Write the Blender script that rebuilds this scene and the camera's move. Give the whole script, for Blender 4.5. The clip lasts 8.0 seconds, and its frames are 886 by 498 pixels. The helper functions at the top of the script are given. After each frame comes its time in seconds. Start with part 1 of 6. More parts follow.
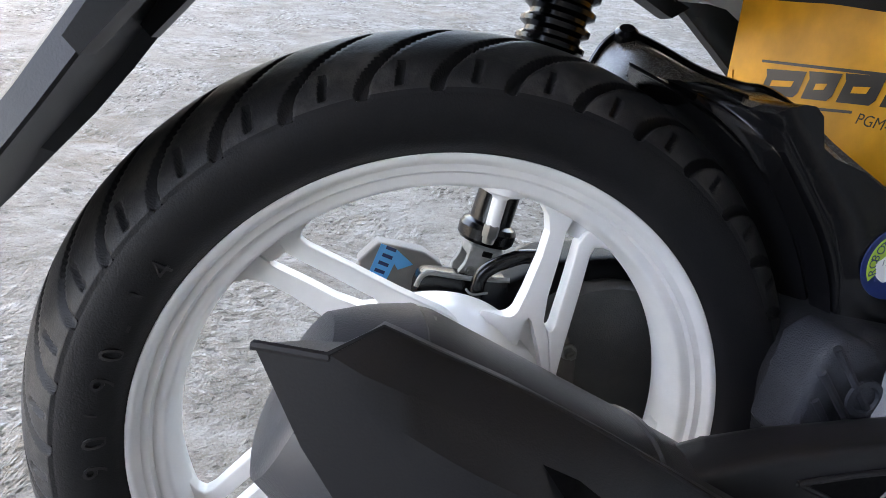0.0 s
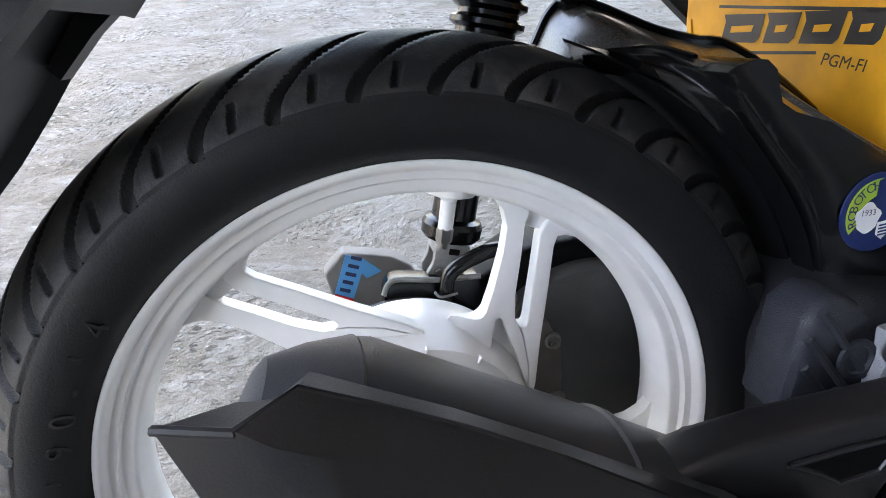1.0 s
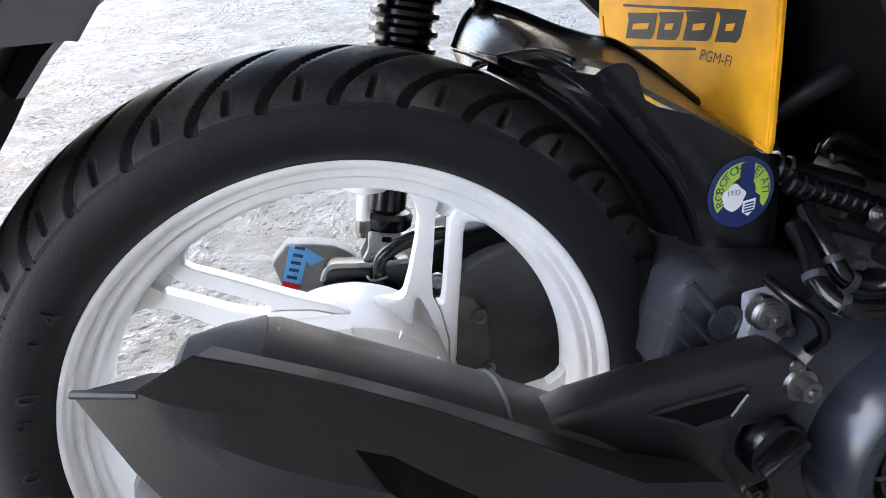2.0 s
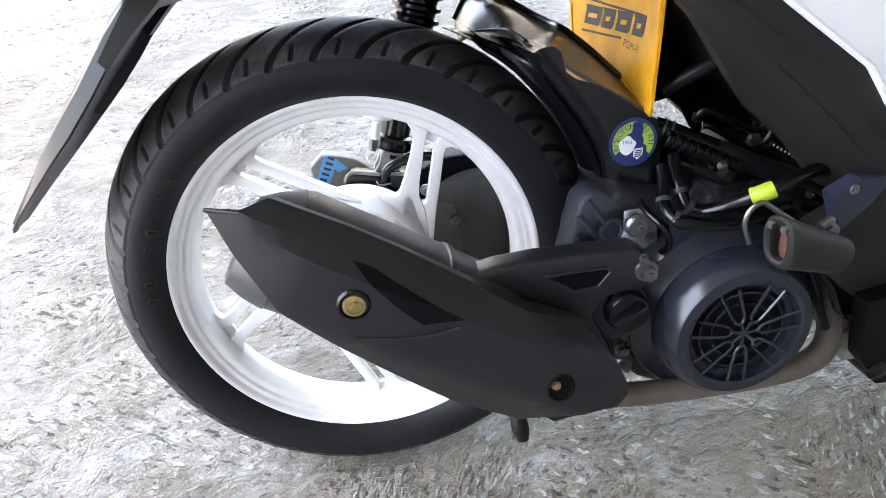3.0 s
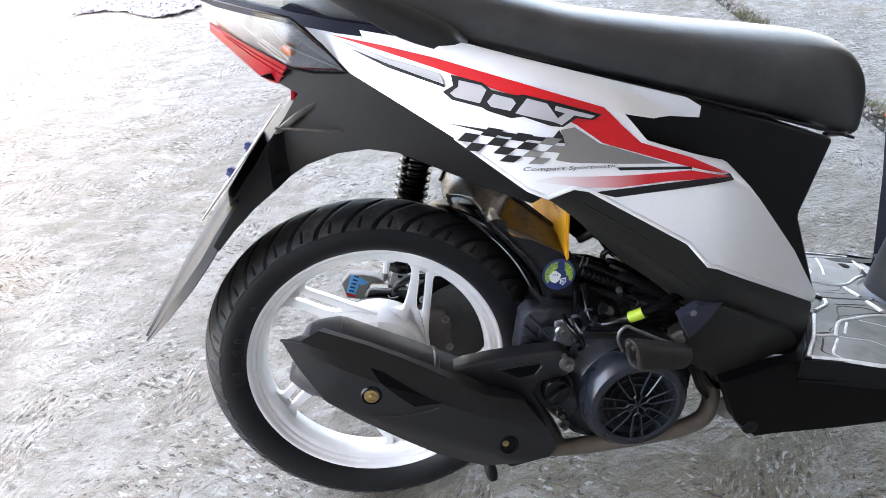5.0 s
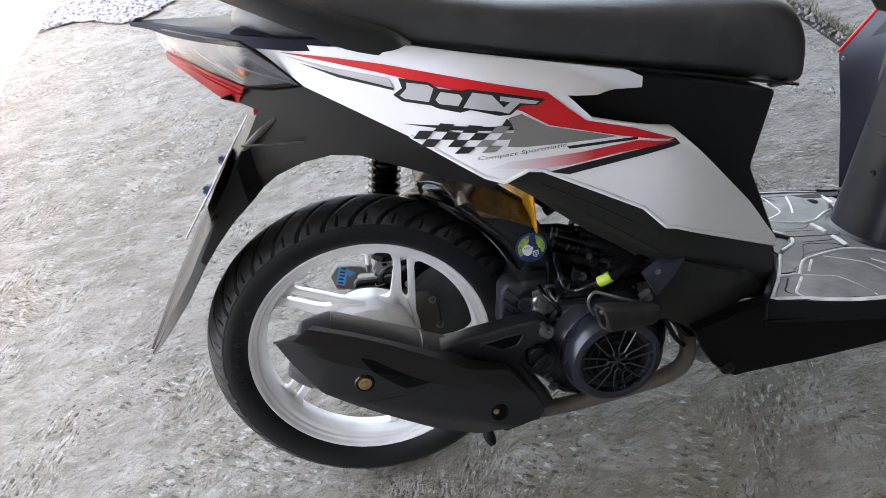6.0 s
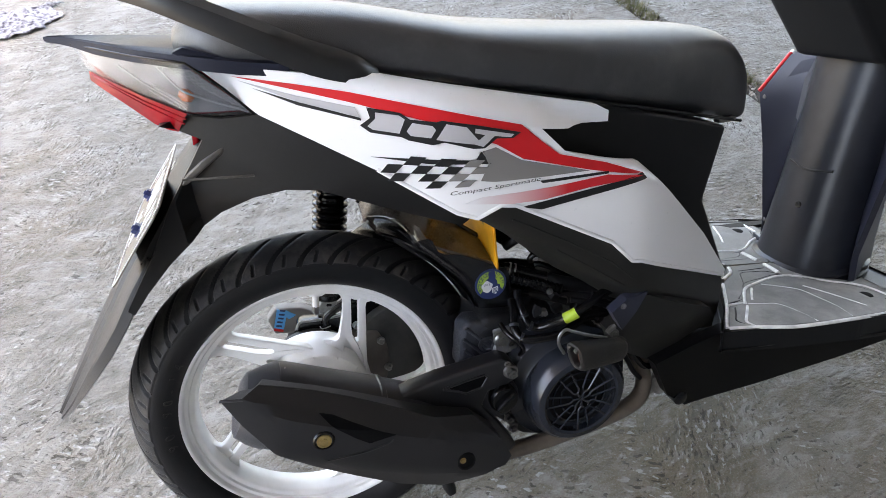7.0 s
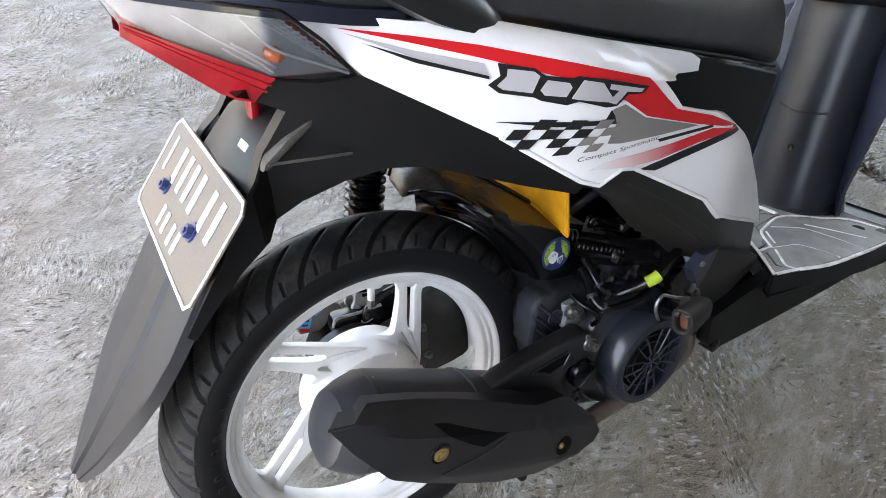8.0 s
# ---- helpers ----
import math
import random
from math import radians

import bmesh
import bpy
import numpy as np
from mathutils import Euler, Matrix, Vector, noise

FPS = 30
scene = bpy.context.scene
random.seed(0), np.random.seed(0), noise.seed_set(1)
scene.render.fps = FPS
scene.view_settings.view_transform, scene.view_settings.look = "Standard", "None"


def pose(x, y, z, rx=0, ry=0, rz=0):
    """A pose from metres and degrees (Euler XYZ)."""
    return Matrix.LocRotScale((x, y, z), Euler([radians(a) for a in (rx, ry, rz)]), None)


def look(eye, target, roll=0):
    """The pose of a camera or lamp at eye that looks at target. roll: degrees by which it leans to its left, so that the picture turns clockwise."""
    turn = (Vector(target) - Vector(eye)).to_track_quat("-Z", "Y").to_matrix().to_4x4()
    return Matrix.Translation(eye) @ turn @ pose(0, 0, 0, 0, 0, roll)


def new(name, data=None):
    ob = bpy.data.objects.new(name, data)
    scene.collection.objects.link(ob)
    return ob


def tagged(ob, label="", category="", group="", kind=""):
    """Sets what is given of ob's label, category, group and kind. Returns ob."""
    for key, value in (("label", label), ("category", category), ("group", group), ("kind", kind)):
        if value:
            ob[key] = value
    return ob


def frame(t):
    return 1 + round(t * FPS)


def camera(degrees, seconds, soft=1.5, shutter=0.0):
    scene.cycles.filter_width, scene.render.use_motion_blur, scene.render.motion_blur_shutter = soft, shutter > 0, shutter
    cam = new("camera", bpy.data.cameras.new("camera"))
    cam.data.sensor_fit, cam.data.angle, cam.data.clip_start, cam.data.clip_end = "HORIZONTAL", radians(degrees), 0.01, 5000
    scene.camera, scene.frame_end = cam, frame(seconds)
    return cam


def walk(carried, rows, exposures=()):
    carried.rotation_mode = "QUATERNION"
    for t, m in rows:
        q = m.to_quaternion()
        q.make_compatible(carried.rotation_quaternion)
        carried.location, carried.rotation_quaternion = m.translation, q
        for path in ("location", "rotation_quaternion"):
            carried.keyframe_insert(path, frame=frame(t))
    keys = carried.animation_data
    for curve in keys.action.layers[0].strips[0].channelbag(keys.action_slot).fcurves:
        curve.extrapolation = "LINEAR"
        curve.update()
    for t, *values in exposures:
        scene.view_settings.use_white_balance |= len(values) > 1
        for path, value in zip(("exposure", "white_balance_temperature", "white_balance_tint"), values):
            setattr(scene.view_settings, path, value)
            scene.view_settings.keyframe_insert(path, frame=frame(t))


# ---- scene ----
cam = camera(71.03, 8.0, soft=0.8)
PATH = [
    (0, (-0.0817, -0.2022, 0.5955), (0.2817, 1.3148, -0.4892), 9.42),
    (0.5, (-0.0727, -0.2057, 0.6117), (0.2848, 1.2608, -0.5423), 4.99),
    (0.8, (-0.0790, -0.1989, 0.6226), (0.1486, 1.2344, -0.6038), 1.70),
    (1, (-0.0421, -0.1797, 0.6049), (0.2809, 1.2920, -0.5526), 1.03),
    (1.2, (-0.0051, -0.1598, 0.5810), (0.3709, 1.2909, -0.5870), -1.69),
    (1.5, (0.0105, -0.1687, 0.5967), (0.2986, 1.2892, -0.5872), -6.77),
    (1.7, (0.0079, -0.1878, 0.6080), (0.3116, 1.2690, -0.5734), -3.73),
    (2.8, (0.0039, -0.3686, 0.7292), (0.3125, 1.0573, -0.6388), 1.75),
    (3, (0.0155, -0.4073, 0.7393), (0.2372, 1.0144, -0.6498), 2.19),
    (3.5, (0.0172, -0.4438, 0.7473), (0.1129, 0.9088, -0.7228), -0.22),
    (4, (0.0356, -0.4519, 0.7953), (0.2015, 1.0178, -0.5509), 0.90),
    (4.5, (0.0349, -0.5029, 0.8977), (0.2131, 0.9434, -0.4721), 2.77),
    (5, (0.0443, -0.5572, 1.0095), (0.1909, 0.9482, -0.2990), -1.24),
    (5.2, (0.0543, -0.5667, 1.0276), (0.2067, 0.9393, -0.2795), -2.93),
    (6.3, (0.0909, -0.5752, 1.0629), (0.2023, 0.8368, -0.3491), -9.66),
    (6.5, (0.0910, -0.5739, 1.0544), (0.2477, 0.8527, -0.3385), -8.77),
    (7, (0.0182, -0.5092, 1.0409), (0.4617, 0.8991, -0.3081), -0.92),
    (7.5, (-0.1399, -0.4297, 0.9939), (0.5054, 0.8077, -0.4387), 8.55),
    (8, (-0.1970, -0.3196, 0.9843), (0.6309, 0.8078, -0.4452), 6.99),
]
walk(cam, [(t, look(eye, target, roll)) for t, eye, target, roll in PATH],
     exposures=[(0.0, 3.76, 7500, 13), (1.0, 3.88, 7500, 13), (1.7, 4.12, 7500, 13), (2.8, 4.50, 7550, 13), (4.0, 4.50, 7600, 14), (4.6, 4.46, 7600, 14), (5.2, 3.92, 7450, 13), (6.3, 3.62, 7800, 13), (7.0, 3.70, 7800, 13), (7.5, 3.80, 7800, 13), (8.0, 3.79, 7800, 13)])

# ---- light ----
SUN_EL, SUN_ROT = radians(78), radians(262)
world = bpy.data.worlds.new("sky")
scene.world = world
world.use_nodes = True
wn = world.node_tree
sky = wn.nodes.new("ShaderNodeTexSky")
sky.sky_type, sky.sun_disc = "NISHITA", False
sky.sun_elevation, sky.sun_rotation = SUN_EL, SUN_ROT
sky.air_density, sky.dust_density = 1.0, 3.0
wn.links.new(sky.outputs[0], wn.nodes["Background"].inputs[0])
wn.nodes["Background"].inputs[1].default_value = 0.15
sun = new("sun", bpy.data.lights.new("sun", "SUN"))
sun.data.energy, sun.data.angle, sun.data.color = 1.75, radians(0.5), (1.0, 0.95, 0.88)
sun_way = Vector((math.cos(SUN_EL) * math.sin(SUN_ROT), math.cos(SUN_EL) * math.cos(SUN_ROT), math.sin(SUN_EL)))
sun.matrix_world = look(sun_way * 20, (0, 0, 0))


# ---- materials ----
def material(name, base, rough=0.5, metal=0.0, coat=0.0, vary=0.15, scale=30.0, fine=400.0, bump=0.02, second=None, spec=0.5, trans=0.0):
    """A surface with variation at two scales in colour, gloss and relief."""
    m = bpy.data.materials.new(name)
    m.use_nodes = True
    nt = m.node_tree
    n, link = nt.nodes, nt.links.new
    b = n["Principled BSDF"]
    tc = n.new("ShaderNodeTexCoord")
    big, small = n.new("ShaderNodeTexNoise"), n.new("ShaderNodeTexNoise")
    big.inputs["Scale"].default_value, big.inputs["Detail"].default_value = scale, 6
    small.inputs["Scale"].default_value, small.inputs["Detail"].default_value = fine, 3
    link(tc.outputs["Object"], big.inputs["Vector"])
    link(tc.outputs["Object"], small.inputs["Vector"])
    ramp = n.new("ShaderNodeValToRGB")
    ramp.color_ramp.elements[0].position, ramp.color_ramp.elements[1].position = 0.35, 0.7
    lo = second or tuple(c * (1 - vary) for c in base)
    hi = tuple(min(1, c * (1 + vary * 0.5)) for c in base)
    ramp.color_ramp.elements[0].color, ramp.color_ramp.elements[1].color = (*lo, 1), (*hi, 1)
    link(big.outputs["Fac"], ramp.inputs["Fac"])
    link(ramp.outputs["Color"], b.inputs["Base Color"])
    rr = n.new("ShaderNodeMapRange")
    rr.inputs["To Min"].default_value, rr.inputs["To Max"].default_value = max(0.02, rough * 0.8), min(1, rough * 1.2)
    link(small.outputs["Fac"], rr.inputs["Value"])
    link(rr.outputs["Result"], b.inputs["Roughness"])
    bp = n.new("ShaderNodeBump")
    bp.inputs["Strength"].default_value, bp.inputs["Distance"].default_value = min(1.0, bump * 10), 0.0006
    link(small.outputs["Fac"], bp.inputs["Height"])
    link(bp.outputs["Normal"], b.inputs["Normal"])
    b.inputs["Metallic"].default_value = metal
    b.inputs["Coat Weight"].default_value = coat
    b.inputs["Coat Roughness"].default_value = 0.08
    b.inputs["Specular IOR Level"].default_value = spec
    b.inputs["Transmission Weight"].default_value = trans
    return m


def dusty(name, base, dust, rough=0.6, amount=0.5, scale=25.0, bump=0.04, spec=0.3):
    """Dark plastic or rubber with pale dust in patches and specks."""
    m = material(name, base, rough, 0, 0, 0.2, scale, 900, bump, spec=spec)
    nt = m.node_tree
    n, link = nt.nodes, nt.links.new
    b = n["Principled BSDF"]
    old = b.inputs["Base Color"].links[0].from_socket
    tc = next(k for k in n if k.type == "TEX_COORD")
    a = n.new("ShaderNodeTexNoise")
    a.inputs["Scale"].default_value, a.inputs["Detail"].default_value, a.inputs["Roughness"].default_value = scale * 0.7, 8, 0.7
    link(tc.outputs["Object"], a.inputs["Vector"])
    r = n.new("ShaderNodeMapRange")
    r.inputs["From Min"].default_value, r.inputs["From Max"].default_value = 0.5, 0.85
    r.inputs["To Max"].default_value = amount
    link(a.outputs["Fac"], r.inputs["Value"])
    mix = n.new("ShaderNodeMix")
    mix.data_type = "RGBA"
    link(r.outputs["Result"], mix.inputs["Factor"])
    link(old, mix.inputs["A"])
    mix.inputs["B"].default_value = (*dust, 1)
    link(mix.outputs["Result"], b.inputs["Base Color"])
    return m


def concrete_material():
    m = bpy.data.materials.new("trowelled concrete")
    m.use_nodes = True
    nt = m.node_tree
    n, link = nt.nodes, nt.links.new
    b = n["Principled BSDF"]
    tc = n.new("ShaderNodeTexCoord")

    # the coordinates are bent a little, so that no stroke runs straight
    bend = n.new("ShaderNodeTexNoise")
    bend.inputs["Scale"].default_value, bend.inputs["Detail"].default_value = 2.2, 2
    link(tc.outputs["Object"], bend.inputs["Vector"])
    sway = n.new("ShaderNodeVectorMath")
    sway.operation = "MULTIPLY_ADD"
    link(bend.outputs["Color"], sway.inputs[0])
    sway.inputs[1].default_value = (0.06, 0.06, 0.0)
    link(tc.outputs["Object"], sway.inputs[2])

    def noise_of(scale, detail, long=1.0, turn=0.0, rough=0.6, warp=0.0):
        mp = n.new("ShaderNodeMapping")
        mp.vector_type = "TEXTURE"
        mp.inputs["Scale"].default_value, mp.inputs["Rotation"].default_value = (long, 1, 1), (0, 0, radians(turn))
        link(sway.outputs["Vector"], mp.inputs["Vector"])
        k = n.new("ShaderNodeTexNoise")
        k.inputs["Scale"].default_value, k.inputs["Detail"].default_value = scale, detail
        k.inputs["Roughness"].default_value, k.inputs["Distortion"].default_value = rough, warp
        link(mp.outputs["Vector"], k.inputs["Vector"])
        return k.outputs["Fac"]

    def mapped(value, a, z, lo=0.0, hi=1.0):
        r = n.new("ShaderNodeMapRange")
        for key, v in (("From Min", a), ("From Max", z), ("To Min", lo), ("To Max", hi)):
            r.inputs[key].default_value = v
        link(value, r.inputs["Value"])
        return r.outputs["Result"]

    def maths(op, a, c):
        k = n.new("ShaderNodeMath")
        k.operation = op
        for i, v in enumerate((a, c)):
            if isinstance(v, float):
                k.inputs[i].default_value = v
            else:
                link(v, k.inputs[i])
        return k.outputs[0]

    def mixed(f, a, c):
        k = n.new("ShaderNodeMix")
        k.data_type = "RGBA"
        link(f, k.inputs["Factor"])
        for key, v in (("A", a), ("B", c)):
            if isinstance(v, tuple):
                k.inputs[key].default_value = (*v, 1)
            else:
                link(v, k.inputs[key])
        return k.outputs["Result"]

    def blended(f, a, c):
        k = n.new("ShaderNodeMix")
        link(f, k.inputs["Factor"])
        link(a, k.inputs["A"])
        link(c, k.inputs["B"])
        return k.outputs["Result"]

    grain = noise_of(330, 3, rough=0.65)
    pits = noise_of(120, 3, 2.2, 12, 0.55, 0.5)
    first, second, third = noise_of(112, 2.5, 2.1, 8, 0.55, 0.25), noise_of(100, 2.5, 2.4, -24, 0.55, 0.25), noise_of(118, 2.5, 2.0, 66, 0.55, 0.3)
    where, other = noise_of(3.0, 3, rough=0.5), noise_of(4.1, 3, 1.3, 50, 0.5)
    strokes = blended(mapped(other, 0.50, 0.56), blended(mapped(where, 0.46, 0.54), first, second), third)
    lumps = noise_of(30, 5, 2.0, 15, 0.6, 0.5)
    patch, stain, rust = noise_of(1.6, 6, rough=0.6, warp=0.3), noise_of(6.0, 6, rough=0.65), noise_of(2.6, 5, rough=0.6)
    busy = mapped(noise_of(5.0, 4, rough=0.6), 0.43, 0.57, 0.08, 1.0)
    colour = mixed(mapped(patch, 0.35, 0.65), (0.285, 0.262, 0.222), (0.42, 0.402, 0.368))
    colour = mixed(mapped(stain, 0.5, 0.75, 0, 0.40), colour, (0.25, 0.228, 0.190))
    colour = mixed(mapped(rust, 0.52, 0.74, 0, 0.6), colour, (0.33, 0.262, 0.180))
    # Brown dirt patch beneath the bike, which also paints in its shade.
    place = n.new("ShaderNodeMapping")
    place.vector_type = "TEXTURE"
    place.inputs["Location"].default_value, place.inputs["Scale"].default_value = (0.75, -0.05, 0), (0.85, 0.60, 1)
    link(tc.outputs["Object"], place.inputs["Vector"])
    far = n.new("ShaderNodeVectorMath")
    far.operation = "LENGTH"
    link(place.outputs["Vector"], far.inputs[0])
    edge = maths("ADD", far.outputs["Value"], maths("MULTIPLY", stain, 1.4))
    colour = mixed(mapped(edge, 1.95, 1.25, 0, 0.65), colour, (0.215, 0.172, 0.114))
    mottle = noise_of(11, 4, 1.8, 35, 0.6, 0.4)
    colour = mixed(mapped(mottle, 0.52, 0.70, 0, 0.45), colour, (0.52, 0.51, 0.475))
    colour = mixed(mapped(mottle, 0.46, 0.32, 0, 0.45), colour, (0.20, 0.183, 0.152))
    smear = noise_of(22, 5, 3.2, -6, 0.6, 0.7)
    colour = mixed(mapped(smear, 0.54, 0.66, 0, 0.42), colour, (0.60, 0.59, 0.56))
    colour = mixed(mapped(smear, 0.45, 0.34, 0, 0.32), colour, (0.17, 0.155, 0.130))
    colour = mixed(mapped(grain, 0.53, 0.70, 0, 0.5), colour, (0.52, 0.51, 0.48))
    colour = mixed(mapped(grain, 0.45, 0.30, 0, 0.5), colour, (0.16, 0.148, 0.125))
    colour = mixed(mapped(lumps, 0.53, 0.66, 0, 0.5), colour, (0.50, 0.485, 0.45))
    colour = mixed(mapped(lumps, 0.45, 0.35, 0, 0.5), colour, (0.20, 0.187, 0.162))
    colour = mixed(maths("MULTIPLY", mapped(strokes, 0.59, 0.63, 0, 0.8), busy), colour, (0.64, 0.63, 0.60))
    colour = mixed(maths("MULTIPLY", mapped(strokes, 0.415, 0.375, 0, 0.85), busy), colour, (0.085, 0.078, 0.066))
    colour = mixed(mapped(pits, 0.35, 0.31, 0, 0.7), colour, (0.085, 0.077, 0.064))
    tone = n.new("ShaderNodeHueSaturation")
    tone.inputs["Value"].default_value, tone.inputs["Saturation"].default_value = 0.685, 1.1
    link(colour, tone.inputs["Color"])
    link(tone.outputs["Color"], b.inputs["Base Color"])
    height = maths("ADD", maths("MULTIPLY", maths("MULTIPLY", strokes, busy), 0.7), maths("ADD", maths("MULTIPLY", grain, 0.15), maths("ADD", maths("MULTIPLY", lumps, 0.6), maths("MULTIPLY", pits, 0.35))))
    bp = n.new("ShaderNodeBump")
    bp.inputs["Strength"].default_value, bp.inputs["Distance"].default_value = 1.0, 0.028
    link(height, bp.inputs["Height"])
    link(bp.outputs["Normal"], b.inputs["Normal"])
    b.inputs["Roughness"].default_value = 0.85
    b.inputs["Specular IOR Level"].default_value = 0.3
    return m


CONCRETE = concrete_material()
RUBBER = dusty("tyre rubber", (0.0055, 0.0056, 0.0070), (0.05, 0.048, 0.047), 0.55, 0.2, 22, 0.04, 0.30)
# Greyer than the sidewall for wear and dust, and painted-in sky sheen.
TREAD = dusty("worn tread rubber with painted sheen", (0.021, 0.0212, 0.0225), (0.20, 0.185, 0.165), 0.5, 0.42, 34)
WHITE = material("white wheel paint", (0.80, 0.80, 0.78), 0.35, 0, 0.3, 0.06, 18, 300, 0.015, second=(0.70, 0.70, 0.69))
BODYWHITE = material("white body paint", (0.84, 0.845, 0.85), 0.3, 0, 0.2, 0.03, 6, 200, 0.004)
MATTE = dusty("matte black plastic", (0.0055, 0.0055, 0.0062), (0.045, 0.043, 0.041), 0.42, 0.12, 14, 0.015, 0.26)
# Lighter copy of the matte black; the light on the trim is painted in.
TRIMBLACK = dusty("matte black plastic in a lit tone", (0.0170, 0.0165, 0.0150), (0.055, 0.052, 0.047), 0.45, 0.15, 14, 0.015, 0.30)
SHIELD = dusty("satin black heat shield", (0.0105, 0.0105, 0.0122), (0.05, 0.047, 0.044), 0.36, 0.12, 10, 0.02, 0.50)
GLOSS = dusty("glossy black plastic", (0.0032, 0.0032, 0.0038), (0.035, 0.033, 0.031), 0.18, 0.06, 18, 0.02, 0.36)
NAVY = material("blue-black plastic", (0.017, 0.0185, 0.027), 0.33, 0, 0.1, 0.2, 14, 500, 0.02)
LEGNAVY = material("navy-black leg shield plastic", (0.024, 0.027, 0.046), 0.38, 0, 0.05, 0.2, 14, 500, 0.02)
TAILNAVY = material("dull navy-black plastic", (0.014, 0.016, 0.029), 0.5, 0, 0.0, 0.2, 14, 500, 0.02, spec=0.2)
# The pale dust tone also paints in part of the seat's sheen.
VINYL = dusty("black seat vinyl, pale from dust and painted sheen", (0.020, 0.0203, 0.0225), (0.16, 0.16, 0.158), 0.40, 0.35, 12, 0.06, 0.9)
RED = material("red film", (0.62, 0.008, 0.014), 0.35, 0, 0.1, 0.06, 8, 200, 0.004)
GREY = material("grey film", (0.21, 0.20, 0.19), 0.35, 0, 0.4, 0.06, 8, 200, 0.004)
SILVER = material("silver film", (0.48, 0.475, 0.49), 0.35, 0.1, 0.3, 0.06, 8, 200, 0.004)
BLACKFILM = material("black film", (0.008, 0.008, 0.009), 0.35, 0, 0.1, 0.1, 8, 200, 0.004)
WHITEFILM = material("white film", (0.80, 0.80, 0.80), 0.35, 0, 0.2, 0.03, 8, 200, 0.004)
REDLENS = material("red lens", (0.30, 0.006, 0.012), 0.15, 0, 0.25, 0.3, 30, 200, 0.003, spec=0.25)
ORANGE = material("orange bulb", (0.75, 0.16, 0.04), 0.25, 0, 0.4, 0.1, 12, 200, 0.003)
CLEAR = material("clear lens", (0.80, 0.82, 0.85), 0.15, 0, 0.0, 0.02, 12, 200, 0.003, trans=1.0, spec=0.2)
CHROME = material("lamp reflector", (0.36, 0.365, 0.385), 0.42, 0.35, 0, 0.25, 40, 300, 0.03)
CHROMELINE = material("bright lens edge", (0.62, 0.63, 0.65), 0.25, 0.0, 0.5, 0.1, 20, 300, 0.01)
ALLOY = dusty("cast aluminium", (0.27, 0.275, 0.29), (0.10, 0.095, 0.09), 0.42, 0.6, 26, 0.10)
DARKALLOY = dusty("dark painted casting", (0.040, 0.040, 0.044), (0.12, 0.105, 0.09), 0.42, 0.35, 20, 0.06)
STEEL = material("worn steel", (0.30, 0.295, 0.285), 0.38, 1.0, 0, 0.3, 40, 500, 0.04)
GOLD = material("brass-plated screw", (0.62, 0.47, 0.22), 0.35, 1.0, 0, 0.3, 90, 700, 0.04)
PIPE = dusty("heat-browned steel pipe", (0.13, 0.107, 0.088), (0.24, 0.20, 0.16), 0.6, 0.5, 30, 0.06)
BROWN = material("brown bush", (0.10, 0.034, 0.02), 0.6, 0, 0, 0.3, 60, 500, 0.05)
YELLOW = dusty("yellow plastic", (0.70, 0.32, 0.02), (0.26, 0.14, 0.04), 0.33, 0.16, 30, 0.004)
GREENTAPE = material("lime tape", (0.34, 0.47, 0.03), 0.5, 0, 0, 0.12, 40, 500, 0.03)
BLUE = material("blue sticker", (0.09, 0.40, 0.78), 0.4, 0, 0.2, 0.1, 40, 500, 0.01)
DEEPBLUE = material("deep blue print", (0.015, 0.03, 0.12), 0.4, 0, 0.2, 0.1, 40, 500, 0.01)
LIME = material("lime print", (0.36, 0.52, 0.06), 0.4, 0, 0.2, 0.1, 40, 500, 0.01)
PLATE = material("worn black number plate", (0.098, 0.097, 0.090), 0.68, 0.0, 0, 0.4, 9, 300, 0.03, second=(0.150, 0.122, 0.092))
FANBLACK = dusty("blue-black fan cover plastic", (0.0155, 0.0188, 0.0260), (0.060, 0.059, 0.058), 0.25, 0.13, 18, 0.008, 0.50)
PEGRUBBER = dusty("scuffed grey-black rubber", (0.018, 0.0165, 0.0155), (0.085, 0.076, 0.066), 0.55, 0.5, 40, 0.10, 0.35)
CASEGREY = dusty("grimy blue-grey casting", (0.030, 0.033, 0.041), (0.10, 0.098, 0.098), 0.45, 0.45, 55, 0.2, 0.3)
DRUM = dusty("satin grey-black silencer paint", (0.036, 0.038, 0.043), (0.075, 0.072, 0.068), 0.36, 0.2, 14, 0.03, 0.6)
COLUMN = dusty("scuffed blue-black column plastic", (0.014, 0.0155, 0.021), (0.09, 0.09, 0.095), 0.30, 0.12, 40, 0.03, 0.4)
TUBEGREY = material("dirty grey plastic tube", (0.30, 0.295, 0.28), 0.5, 0, 0, 0.4, 60, 500, 0.05)
RAILBLACK = dusty("satin black painted metal", (0.010, 0.0105, 0.012), (0.08, 0.08, 0.08), 0.32, 0.15, 20, 0.02, 0.6)
ENGINEBLACK = dusty("grimy black casting", (0.010, 0.0105, 0.0125), (0.055, 0.053, 0.051), 0.45, 0.6, 40, 0.14, 0.35)
GREYPANEL = dusty("dark grey plastic panel", (0.13, 0.134, 0.148), (0.17, 0.17, 0.17), 0.45, 0.2, 20, 0.03)
CASECOVER = dusty("dusty grey casing paint", (0.055, 0.055, 0.054), (0.13, 0.12, 0.10), 0.5, 0.5, 30, 0.06)
MAT = dusty("grey rubber floor mat", (0.21, 0.206, 0.198), (0.43, 0.41, 0.38), 0.6, 0.7, 22, 0.10)
